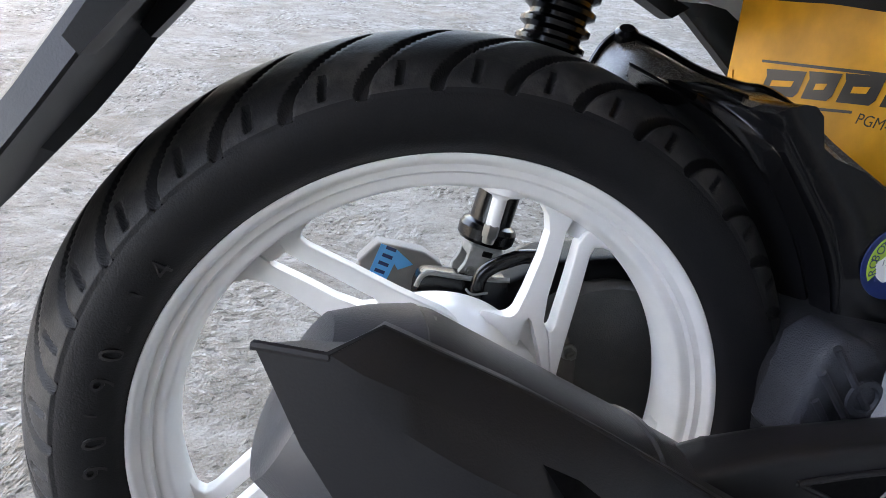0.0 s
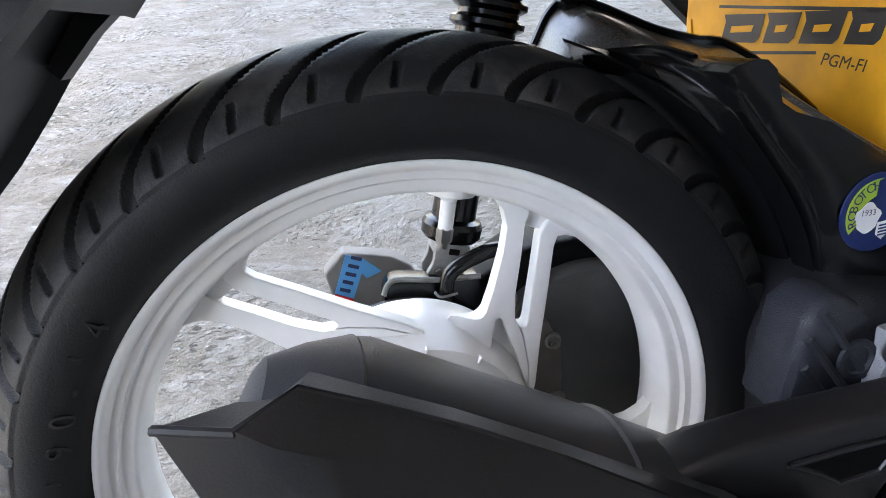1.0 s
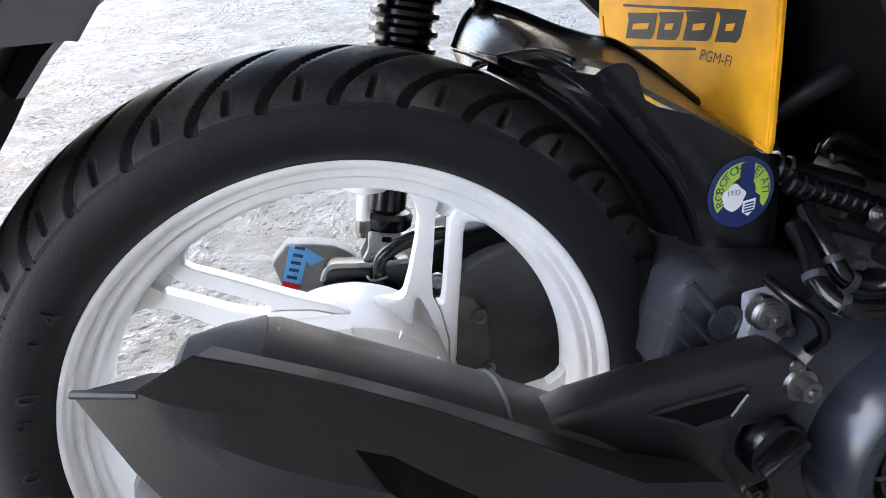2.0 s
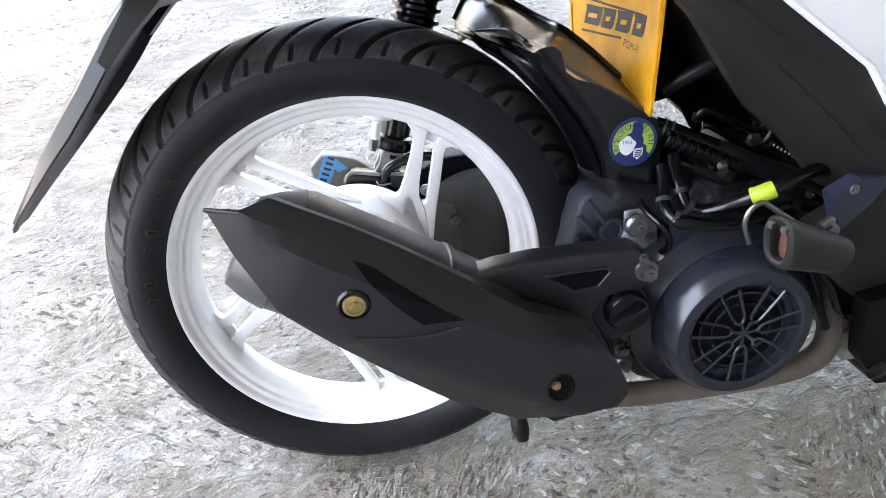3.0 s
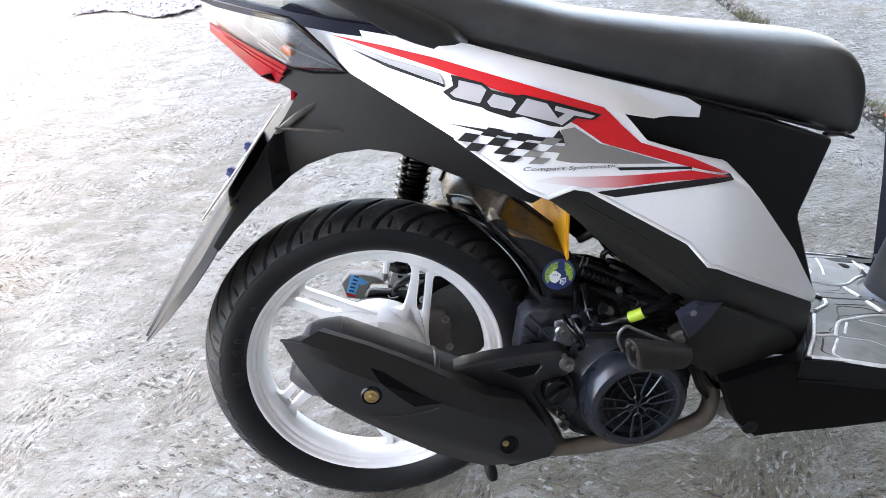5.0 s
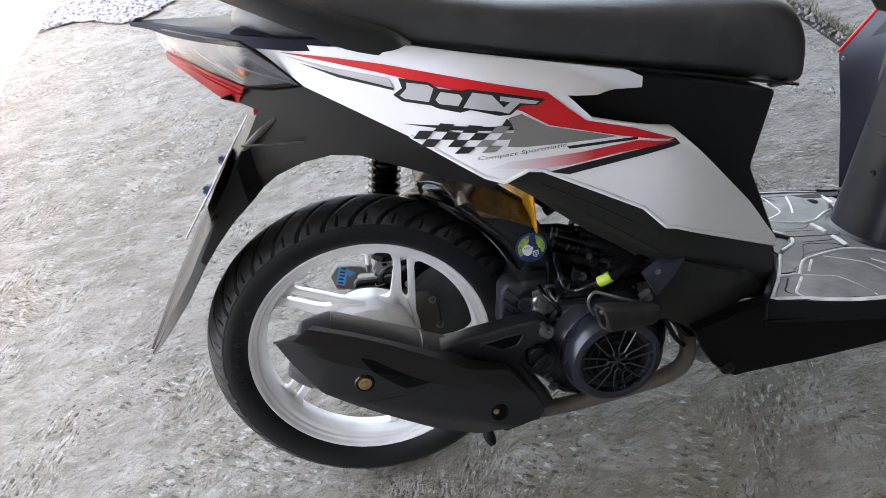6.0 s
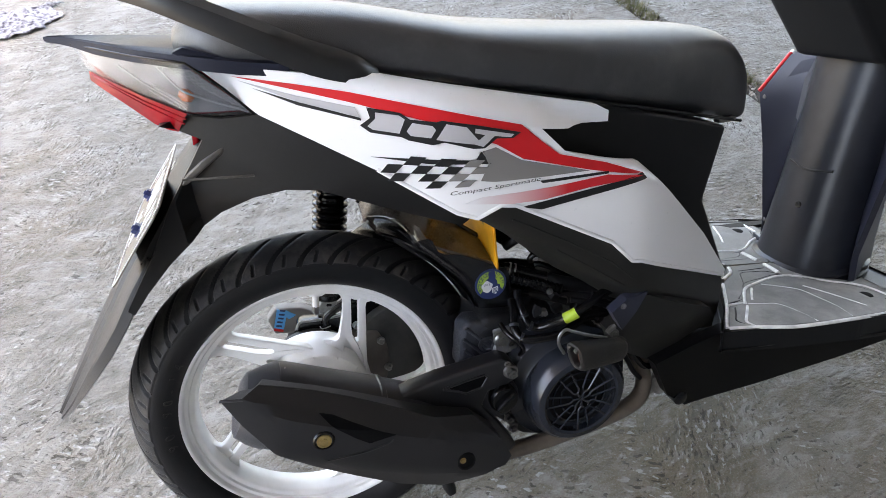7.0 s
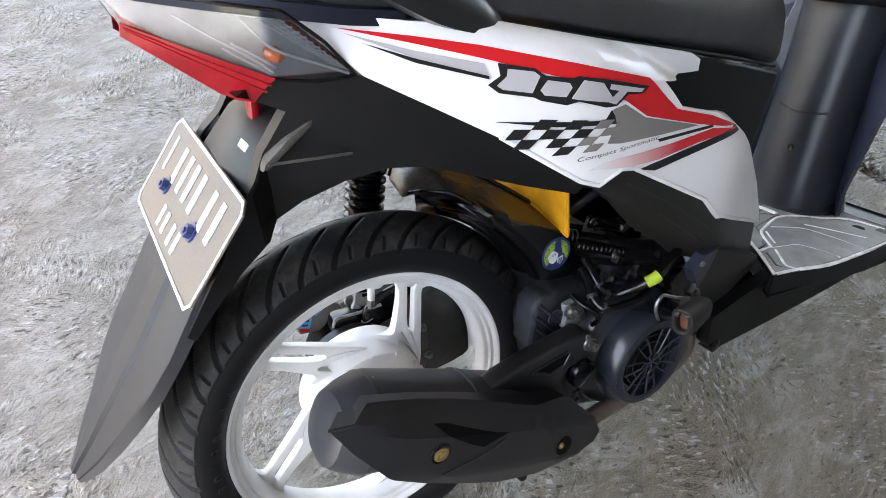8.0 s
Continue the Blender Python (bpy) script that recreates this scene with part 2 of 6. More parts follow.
MATLINE = material("pale worn rib", (0.80, 0.79, 0.77), 0.7, 0, 0, 0.25, 60, 500, 0.06)
# Near-black base that puts the shade of recesses and gaps into the colour.
SHADEBLACK = material("near-black painted shade", (0.003, 0.003, 0.0033), 0.8, 0, 0, 0.2, 20, 300, 0.02, spec=0.1)
PAINTWALL = material("painted wall", (0.15, 0.15, 0.152), 0.8, 0, 0, 0.1, 2, 60, 0.05)
# Pale so that the unseen roof bounces light onto faces turned up.
PAINTCEILING = material("pale painted ceiling", (0.36, 0.36, 0.355), 0.85, 0, 0, 0.1, 2, 60, 0.05)
GRAVEL = material("gravel", (0.34, 0.32, 0.29), 0.9, 0, 0, 0.4, 60, 500, 0.1, second=(0.14, 0.13, 0.12))
FLAPGLOSS = dusty("scuffed mudguard plastic", (0.020, 0.021, 0.0235), (0.060, 0.061, 0.064), 0.42, 0.25, 12, 0.03, 0.30)
MOSS = material("dry grass", (0.10, 0.115, 0.045), 0.9, 0, 0, 0.4, 40, 300, 0.1, second=(0.17, 0.15, 0.09))
SOIL = material("dark soil", (0.06, 0.05, 0.038), 0.95, 0, 0, 0.5, 60, 500, 0.3)
DUSTGLINT = dusty("pale plastic for dust and a painted glint", (0.07, 0.065, 0.058), (0.20, 0.185, 0.16), 0.5, 0.6, 30, 0.03)
GEARBROWN = dusty("grimy brown-grey casting", (0.110, 0.096, 0.084), (0.15, 0.13, 0.11), 0.5, 0.5, 30, 0.08)
COVERGREY = dusty("dusty grey-brown cover paint", (0.22, 0.205, 0.195), (0.34, 0.315, 0.285), 0.5, 0.4, 26, 0.05)
# Brown tone paints reflections on glossy black, together with some dust.
AIRLID = dusty("glossy plastic browned by dust and painted reflections", (0.044, 0.037, 0.031), (0.27, 0.23, 0.185), 0.27, 0.7, 14, 0.01, 0.6)
AIRBLACK = dusty("glossy black polythene", (0.0048, 0.0048, 0.0054), (0.05, 0.048, 0.046), 0.24, 0.10, 30, 0.02, 0.55)
BELLY = dusty("deep black plastic", (0.0030, 0.0030, 0.0034), (0.02, 0.019, 0.018), 0.45, 0.06, 14, 0.03, 0.06)


def fading(name, x0, x1):
    """A printed film that fades from white to red along x."""
    m = material(name, (0.60, 0.012, 0.02), 0.3, 0, 0.4, 0.06, 8, 200, 0.004)
    n, link = m.node_tree.nodes, m.node_tree.links.new
    tc = next(k for k in n if k.type == "TEX_COORD")
    sep, r, mix = n.new("ShaderNodeSeparateXYZ"), n.new("ShaderNodeMapRange"), n.new("ShaderNodeMix")
    link(tc.outputs["Object"], sep.inputs[0])
    link(sep.outputs["X"], r.inputs["Value"])
    r.inputs["From Min"].default_value, r.inputs["From Max"].default_value = x0, x1
    mix.data_type = "RGBA"
    link(r.outputs["Result"], mix.inputs["Factor"])
    mix.inputs["A"].default_value, mix.inputs["B"].default_value = (0.80, 0.80, 0.81, 1), (0.60, 0.012, 0.02, 1)
    link(mix.outputs["Result"], n["Principled BSDF"].inputs["Base Color"])
    return m


FADE = fading("fading red film", 0.215, 0.33)
CLOTH = material("pale patterned rag", (0.40, 0.40, 0.42), 0.95, 0, 0, 0.3, 55, 900, 0.2, second=(0.05, 0.045, 0.06))


# ---- shape tools ----
def mesh_object(name, bm, mat, parent=None, label="", smooth=35.0):
    bmesh.ops.recalc_face_normals(bm, faces=bm.faces)
    me = bpy.data.meshes.new(name)
    bm.to_mesh(me)
    bm.free()
    me.materials.append(mat)
    if smooth:
        me.shade_smooth()
        me.set_sharp_from_angle(angle=radians(smooth))
    ob = new(name, me)
    if parent:
        ob.parent = parent
    if label:
        tagged(ob, label)
    return ob


def part(name, bm, mat, parent, label="", smooth=35.0):
    return mesh_object(name, bm, mat, parent, label, smooth)


def flat(outline, step=0.0):
    """A face in the plane y = 0 with that outline in x and z, cut into a grid."""
    bm = bmesh.new()
    bm.faces.new([bm.verts.new((x, 0, z)) for x, z in outline])
    bm.normal_update()
    bmesh.ops.triangulate(bm, faces=bm.faces[:], ngon_method="EAR_CLIP")
    if step:
        for axis in (0, 2):
            lo, hi = min(v.co[axis] for v in bm.verts), max(v.co[axis] for v in bm.verts)
            k = math.floor(lo / step) + 1
            while k * step < hi - 1e-5:
                co, no = [0, 0, 0], [0, 0, 0]
                co[axis], no[axis] = k * step, 1
                bmesh.ops.bisect_plane(bm, geom=bm.verts[:] + bm.edges[:] + bm.faces[:], dist=1e-6, plane_co=co, plane_no=no)
                k += 1
    return bm


def sheet(outline, depth, thick=0.004, step=0.02, back=None):
    """A shell over an outline in x and z whose face lies at y = depth(x, z); back: the y of its rear."""
    bm = flat(outline, step)
    front = bm.verts[:]
    for v in front:
        v.co.y = depth(v.co.x, v.co.z)
    ret = bmesh.ops.extrude_face_region(bm, geom=bm.faces[:])
    for v in ret["geom"]:
        if isinstance(v, bmesh.types.BMVert):
            v.co.y = v.co.y + thick if back is None else back
    return bm


def slab(outline, y0, y1, bevel=0.003, segments=2):
    bm = bmesh.new()
    a = [bm.verts.new((x, y0, z)) for x, z in outline]
    b = [bm.verts.new((x, y1, z)) for x, z in outline]
    bm.faces.new(a)
    bm.faces.new(b[::-1])
    for i in range(len(a)):
        j = (i + 1) % len(a)
        bm.faces.new((a[i], b[i], b[j], a[j]))
    bmesh.ops.recalc_face_normals(bm, faces=bm.faces)
    if bevel:
        bmesh.ops.bevel(bm, geom=bm.edges[:], offset=bevel, segments=segments, affect="EDGES", profile=0.6, clamp_overlap=True)
    return bm


def lathe(profile, centre=(0, 0, 0), axis=(0, 1, 0), steps=64, closed=False):
    """Turns a profile of (radius, along) about an axis through centre."""
    bm = bmesh.new()
    q = Vector((0, 0, 1)).rotation_difference(Vector(axis)).to_matrix()
    rings = []
    for r, d in profile:
        if r < 1e-6:
            rings.append([bm.verts.new(q @ Vector((0, 0, d)) + Vector(centre))])
        else:
            rings.append([bm.verts.new(q @ Vector((r * math.cos(a), r * math.sin(a), d)) + Vector(centre))
                          for a in (2 * math.pi * i / steps for i in range(steps))])
    pairs = list(zip(rings, rings[1:]))
    if closed:
        pairs.append((rings[-1], rings[0]))
    for a, b in pairs:
        for i in range(steps):
            j = (i + 1) % steps
            quad = [a[i % len(a)], a[j % len(a)], b[j % len(b)], b[i % len(b)]]
            quad = [v for k, v in enumerate(quad) if v not in quad[:k]]
            if len(quad) > 2:
                bm.faces.new(quad)
    return bm


def smoothed(points, per=6):
    """A Catmull-Rom line through points."""
    p = [Vector(q) for q in points]
    p = [2 * p[0] - p[1]] + p + [2 * p[-1] - p[-2]]
    out = []
    for i in range(1, len(p) - 2):
        a, b, c, e = p[i - 1:i + 3]
        for k in range(per):
            t = k / per
            out.append(0.5 * (2 * b + (c - a) * t + (2 * a - 5 * b + 4 * c - e) * t * t + (3 * b - a - 3 * c + e) * t ** 3))
    return out + [p[-2]]


def tube(points, radius, sides=12, per=6, bm=None):
    bm = bm or bmesh.new()
    line = smoothed(points, per) if per > 1 else [Vector(p) for p in points]
    side = (line[1] - line[0]).orthogonal().normalized()
    last = None
    for i, p in enumerate(line):
        way = (line[min(i + 1, len(line) - 1)] - line[max(i - 1, 0)]).normalized()
        side = (side - way * side.dot(way)).normalized()
        up = way.cross(side)
        r = radius(i / (len(line) - 1)) if callable(radius) else radius
        ring = [bm.verts.new(p + r * (side * math.cos(a) + up * math.sin(a))) for a in (2 * math.pi * k / sides for k in range(sides))]
        if last:
            for k in range(sides):
                bm.faces.new((last[k], last[(k + 1) % sides], ring[(k + 1) % sides], ring[k]))
        else:
            bm.faces.new(ring[::-1])
        last = ring
    bm.faces.new(last)
    return bm


def loft(sections):
    """Joins closed rings of equal count, and caps the ends."""
    bm = bmesh.new()
    rings = [[bm.verts.new(p) for p in s] for s in sections]
    for a, b in zip(rings, rings[1:]):
        for i in range(len(a)):
            j = (i + 1) % len(a)
            bm.faces.new((a[i], a[j], b[j], b[i]))
    bm.faces.new(rings[0][::-1])
    bm.faces.new(rings[-1])
    return bm


def box(centre, size, turn=(0, 0, 0), bevel=0.003, segments=2):
    bm = bmesh.new()
    bmesh.ops.create_cube(bm, size=1, matrix=pose(*centre, *turn) @ Matrix.Diagonal((*size, 1)))
    if bevel:
        bmesh.ops.bevel(bm, geom=bm.edges[:], offset=bevel, segments=segments, affect="EDGES", profile=0.6, clamp_overlap=True)
    return bm


def merged(*meshes):
    out = bmesh.new()
    for m in meshes:
        me = bpy.data.meshes.new("scratch")
        m.to_mesh(me)
        m.free()
        out.from_mesh(me)
        bpy.data.meshes.remove(me)
    return out


def hex_bolt(centre, axis=(0, -1, 0), radius=0.006, height=0.006, washer=1.45):
    """A hexagon head on a round washer."""
    q = Vector((0, 0, 1)).rotation_difference(Vector(axis)).to_matrix().to_4x4()
    place = Matrix.Translation(centre) @ q
    bm = bmesh.new()
    bmesh.ops.create_cone(bm, cap_ends=True, segments=20, radius1=radius * washer, radius2=radius * washer * 0.94, depth=height * 0.35, matrix=place @ Matrix.Translation((0, 0, height * 0.17)))
    bmesh.ops.create_cone(bm, cap_ends=True, segments=6, radius1=radius, radius2=radius * 0.94, depth=height, matrix=place @ Matrix.Translation((0, 0, height * 0.75)))
    bmesh.ops.create_cone(bm, cap_ends=True, segments=12, radius1=radius * 0.45, radius2=radius * 0.4, depth=height * 0.4, matrix=place @ Matrix.Translation((0, 0, height * 1.35)))
    return bm


def letters(text, size, extrude=0.0):
    """The outlines of a text as a mesh in the plane z = 0, from x = 0."""
    cu = bpy.data.curves.new("letters", "FONT")
    cu.body, cu.size, cu.extrude, cu.resolution_u = text, size, extrude, 3
    ob = bpy.data.objects.new("letters", cu)
    bm = bmesh.new()
    bm.from_mesh(ob.to_mesh())
    ob.to_mesh_clear()
    bpy.data.objects.remove(ob)
    bpy.data.curves.remove(cu)
    return bm


def warp(bm, place):
    for v in bm.verts:
        v.co = place(*v.co)
    return bm


# ---- ground and the added unseen shelter ----
def ground_sheet():
    bm = bmesh.new()
    xs = [-60, -20, -8, -4, -2, -1, 0, 1, 1.59, 1.65, 3, 5, 8, 20, 60]
    ys = [-60, -20, -8, -4, -2, -1, 0, 1, 2, 3, 5, 8, 20, 60]
    grid = [[bm.verts.new((x, y, -0.03 if 1.595 < x < 1.645 else 0.0)) for y in ys] for x in xs[:8]]
    for x, z in ((1.572, 0.0), (1.588, -0.025), (1.652, -0.025), (1.672, 0.0)):
        grid.append([bm.verts.new((x, y, z)) for y in ys])
    grid += [[bm.verts.new((x, y, 0.0)) for y in ys] for x in xs[10:]]
    for a, b in zip(grid, grid[1:]):
        for j in range(len(ys) - 1):
            bm.faces.new((a[j], b[j], b[j + 1], a[j + 1]))
    return bm


tagged(mesh_object("ground", ground_sheet(), CONCRETE, smooth=0), "pale grey trowelled concrete yard slab with brown stains and painted shade", "concrete ground", kind="structure")


def scattered(count, x0, x1, y0, y1, size, seed):
    """Small angular stones lying in the joint."""
    rnd = random.Random(seed)
    bm = bmesh.new()
    for _ in range(count):
        s = rnd.uniform(*size)
        m = pose(rnd.gauss((x0 + x1) / 2, (x1 - x0) / 3.2), rnd.uniform(y0, y1), rnd.uniform(-0.012, 0.002), rnd.uniform(0, 360), rnd.uniform(0, 360), rnd.uniform(0, 360))
        m = m @ Matrix.Diagonal((s, s * rnd.uniform(0.5, 0.9), s * rnd.uniform(0.4, 0.8), 1))
        bmesh.ops.create_icosphere(bm, subdivisions=1, radius=1, matrix=m)
    return bm


def blades(count, x0, x1, y0, y1, seed):
    """Short dry grass along the joint."""
    rnd = random.Random(seed)
    bm = bmesh.new()
    for _ in range(count):
        clump = noise.noise(Vector((0, rnd.uniform(0, 9), 3)))
        x, y = rnd.gauss((x0 + x1) / 2, (x1 - x0) / 3), rnd.uniform(y0, y1)
        if noise.noise(Vector((x * 3, y * 3, 5))) < -0.05:
            continue
        h, a, w = rnd.uniform(0.010, 0.036), rnd.uniform(0, 6.3), rnd.uniform(0.001, 0.002)
        lean = Vector((math.cos(a), math.sin(a), 0)) * h * rnd.uniform(0.3, 1.2)
        side = Vector((-math.sin(a), math.cos(a), 0)) * w
        p = Vector((x, y, -0.012))
        mid = p + lean * 0.4 + Vector((0, 0, h * 0.7))
        v = [bm.verts.new(q) for q in (p - side, p + side, mid + side * 0.8, mid - side * 0.8, p + lean + Vector((0, 0, h)))]
        bm.faces.new(v[:4])
        bm.faces.new((v[3], v[2], v[4]))
    return bm


def soil_strip():
    """Uneven soil that fills the joint between the slabs."""
    bm = bmesh.new()
    rows = []
    for j in range(190):
        y = 0.2 + 0.02 * j
        rows.append([bm.verts.new((x + 0.006 * noise.noise(Vector((x * 9, y * 7, 1))), y, -0.014 + lift + 0.008 * noise.noise(Vector((x * 40, y * 25, 4))))) for x, lift in ((1.578, -0.004), (1.594, 0.0), (1.610, 0.003), (1.630, 0.003), (1.648, 0.0), (1.664, -0.004))])
    for a, b in zip(rows, rows[1:]):
        for i in range(5):
            bm.faces.new((a[i], a[i + 1], b[i + 1], b[i]))
    return bm


tagged(mesh_object("soil", soil_strip(), SOIL), "dark soil filling the slab joint", "soil", kind="stuff")
tagged(mesh_object("gravel", scattered(1300, 1.58, 1.668, 0.2, 4.0, (0.002, 0.010), 4), GRAVEL), "loose grey gravel lying in the slab joint", "gravel", kind="stuff")
tagged(mesh_object("dry_grass", blades(7000, 1.585, 1.662, 0.2, 4.0, 5), MOSS, smooth=0), "short dry grass growing in the slab joint", "grass", kind="stuff")


def rag_mesh():
    bm = bmesh.new()
    nx, ny = 46, 26
    rows = []
    for i in range(nx + 1):
        row = []
        for j in range(ny + 1):
            u, v = i / nx, j / ny
            x = -1.33 + 0.58 * u + 0.03 * math.sin(v * 9 + u * 4)
            y = 2.40 + 0.28 * v + 0.05 * math.sin(u * 7) - 0.04 * u
            z = 0.006 + 0.022 * abs(noise.noise(Vector((u * 7, v * 5, 1)))) + 0.010 * abs(noise.noise(Vector((u * 17, v * 13, 2))))
            row.append(bm.verts.new((x, y, z)))
        rows.append(row)
    for a, b in zip(rows, rows[1:]):
        for j in range(ny):
            bm.faces.new((a[j], b[j], b[j + 1], a[j + 1]))
    ret = bmesh.ops.extrude_face_region(bm, geom=bm.faces[:])
    bmesh.ops.translate(bm, verts=[v for v in ret["geom"] if isinstance(v, bmesh.types.BMVert)], vec=(0, 0, -0.004))
    return bm


tagged(mesh_object("rag", rag_mesh(), CLOTH, smooth=80), "crumpled pale grey patterned rag lying on the concrete", "rag")

# an unseen roof and walls, added only to shade the yard and the bike
tagged(mesh_object("ceiling", box((2.3, -0.4, 2.70), (8.4, 8.0, 0.12), bevel=0), PAINTCEILING, smooth=0), "unseen pale roof added to shade the yard", "ceiling", kind="structure")
tagged(mesh_object("wall_south", box((2.6, -1.25, 1.32), (7.8, 0.15, 2.64), bevel=0), PAINTWALL, smooth=0), "unseen plain wall added to shape the shade", "wall", kind="structure")
tagged(mesh_object("wall_east", box((1.9, -0.57, 1.32), (0.15, 1.2, 2.64), bevel=0), PAINTWALL, smooth=0), "unseen plain wall added to shape the shade", "wall", kind="structure")

# ---- the scooter, in its own upright frame: rear axle above the origin, front towards +x ----
LEAN = radians(-17.99)
scooter = new("scooter")
scooter.location, scooter.rotation_euler = (0, 0, 0.0101), (LEAN, 0, 0)
tagged(scooter, "white, black and red scooter leaning on its side stand", "scooter")
AXLE = (0.0, 0.0, 0.25)


# -- rear wheel --
def tyre_mesh(turns=1440):
    rubber = [(0.1912, -0.0285), (0.1935, -0.0325), (0.1990, -0.0385), (0.2070, -0.0430), (0.2160, -0.0450), (0.2235, -0.0448), (0.2290, -0.0432),
              (0.2350, -0.0398), (0.2420, -0.0335), (0.2490, -0.0240), (0.2545, -0.0135), (0.2576, -0.0050), (0.2585, 0.0)]
    half = [(p.x, p.y) for p in smoothed([(r, y, 0) for r, y in rubber], 5)]
    prof = half + [(r, -y) for r, y in half[-2::-1]]
    r, y = np.array(prof).T
    th = np.arange(turns) * 2 * np.pi / turns
    pitch = 2 * np.pi / 36
    run = np.concatenate([[0], np.cumsum(np.hypot(np.diff(r), np.diff(y)))])
    edge = run[np.argmax(r > 0.2275)]
    s = np.clip((np.minimum(run, run[-1] - run) - edge) / (run[-1] / 2 - edge), 0, 1)

    def dent(start, sweep, bend, lo, hi, width, deep, phase):
        line = start - radians(sweep) * s ** bend + phase
        off = (th[:, None] - line[None] + pitch / 2) % pitch - pitch / 2
        w = width * (1 - 0.45 * s)[None] / 2 / r[None]
        across = np.clip(1.35 - np.abs(off) / w, 0, 0.35) / 0.35
        along = np.clip((s - lo) / 0.03, 0, 1) * np.clip((hi - s) / 0.05, 0, 1)
        return deep * across * along[None]

    side = np.where(y <= 0, 0.0, pitch / 2)
    cut = np.maximum(dent(radians(96.3), 14.5, 1.5, 0.01, 0.95, 0.0058, 0.0045, side), dent(radians(91.4), 4.0, 1.0, 0.07, 0.36, 0.0036, 0.003, side))
    # the shoulder stands a little proud of the sidewall
    proud = 0.0009 * np.clip(s / 0.012, 0, 1)
    rr = r[None] + proud[None] - cut
    pts = np.stack([rr * np.cos(th)[:, None], np.broadcast_to((y * (1 + proud * 20))[None], rr.shape), rr * np.sin(th)[:, None] + 0.25], -1)
    n = len(y)
    i = np.arange(turns)[:, None]
    j = np.arange(n - 1)[None]
    k = (i + 1) % turns
    faces = np.stack([i * n + j, i * n + j + 1, k * n + j + 1, k * n + j], -1).reshape(-1, 4)
    me = bpy.data.meshes.new("tyre")
    me.from_pydata(pts.reshape(-1, 3).tolist(), [], faces.tolist())
    for m in (RUBBER, TREAD):
        me.materials.append(m)
    # Grooves keep the dark sidewall rubber, which paints their shade.
    worn = (s[:-1] > 0.005)[None] & (cut[:, :-1] < 0.0012) & (cut[:, 1:] < 0.0012)
    me.polygons.foreach_set("material_index", worn.astype(np.int32).ravel())
    me.shade_smooth()
    return me


tyre = new("tyre", tyre_mesh())
tyre.parent = scooter
tagged(tyre, "black rubber tyre with curved tread grooves, lightly dusty")


def on_sidewall(radius, angle, lift=0.0):
    """Bends letters round the near sidewall; they read outwards-up along the rim."""
    def place(x, y, z):
        r, a = radius + y, radians(angle) - x / radius
        bulge = -0.0452 + 26.0 * (r - 0.2175) ** 2
        return Vector((r * math.cos(a), bulge - 0.0006 - z - lift, 0.25 + r * math.sin(a)))
    return place


marks = [warp(letters(ch, 0.0175, 0.0012), on_sidewall(0.2000, 181.5 - 5.3 * k, 0.0)) for k, ch in enumerate("90/90-14")]
part("sidewall_marking", merged(*marks), TREAD, tyre, "raised size marking", 0)
RIMPROF = [(0.1920, -0.0280), (0.1940, -0.0300), (0.1942, -0.0318), (0.1930, -0.0332), (0.1908, -0.0332), (0.1890, -0.0318), (0.1874, -0.0284), (0.1850, -0.0250), (0.1815, -0.0228), (0.1775, -0.0218), (0.1748, -0.0214), (0.1733, -0.0204), (0.1722, -0.0178),
           (0.1708, -0.0130), (0.1692, -0.0070), (0.1685, 0.0)]
RIMPROF = RIMPROF + [(r, -y) for r, y in RIMPROF[-2::-1]] + [(0.182, 0.026), (0.178, 0.018), (0.176, 0.0), (0.178, -0.018), (0.182, -0.026)]
rim = part("rim", lathe(RIMPROF, AXLE, (0, 1, 0), 160, closed=True), WHITE, scooter, "white painted cast alloy rim, chipped along its lip", 40)


def polar(r, a):
    return (r * math.cos(radians(a)), 0.25 + r * math.sin(radians(a)))


def bar(points, turn, front, back=0.006, bevel=0.0022, face=-0.005):
    """One leg of a spoke: an outline in radius and angle, its face coming a little forward towards the hub."""
    bm = slab([polar(r, a + turn) for r, a in points], face, back, bevel, 3)
    for v in bm.verts:
        if v.co.y < 0.003:
            r = math.hypot(v.co.x, v.co.z - 0.25)
            v.co.y -= front * (0.172 - r) / 0.1
            around = (math.degrees(math.atan2(v.co.z - 0.25, v.co.x)) - turn + 180) % 360 - 180
            if r < 0.094:
                v.co.y += 0.013 * min(1.0, max(0.0, around - 61.8) / 8.5)
    return bm


LEFT_LEG = [(0.1725, 72.5), (0.1690, 70.6), (0.1640, 68.2), (0.1547, 66.0), (0.1378, 64.3), (0.1131, 62.3), (0.0985, 61.2), (0.0950, 61.7), (0.0925, 62.6), (0.0905, 64.0), (0.0890, 66.0), (0.0874, 68.8), (0.0858, 72.0), (0.0690, 78.0), (0.0690, 53.0), (0.0800, 51.5), (0.0960, 56.6), (0.0992, 55.8), (0.0985, 54.0), (0.0855, 38.1), (0.0790, 20.0),
            (0.0760, 13.5), (0.0870, 30.5), (0.0972, 42.6), (0.1008, 47.0), (0.1037, 50.1), (0.1180, 55.3), (0.1412, 59.6), (0.1570, 62.0), (0.1605, 62.4), (0.1660, 62.6), (0.1725, 63.0)]
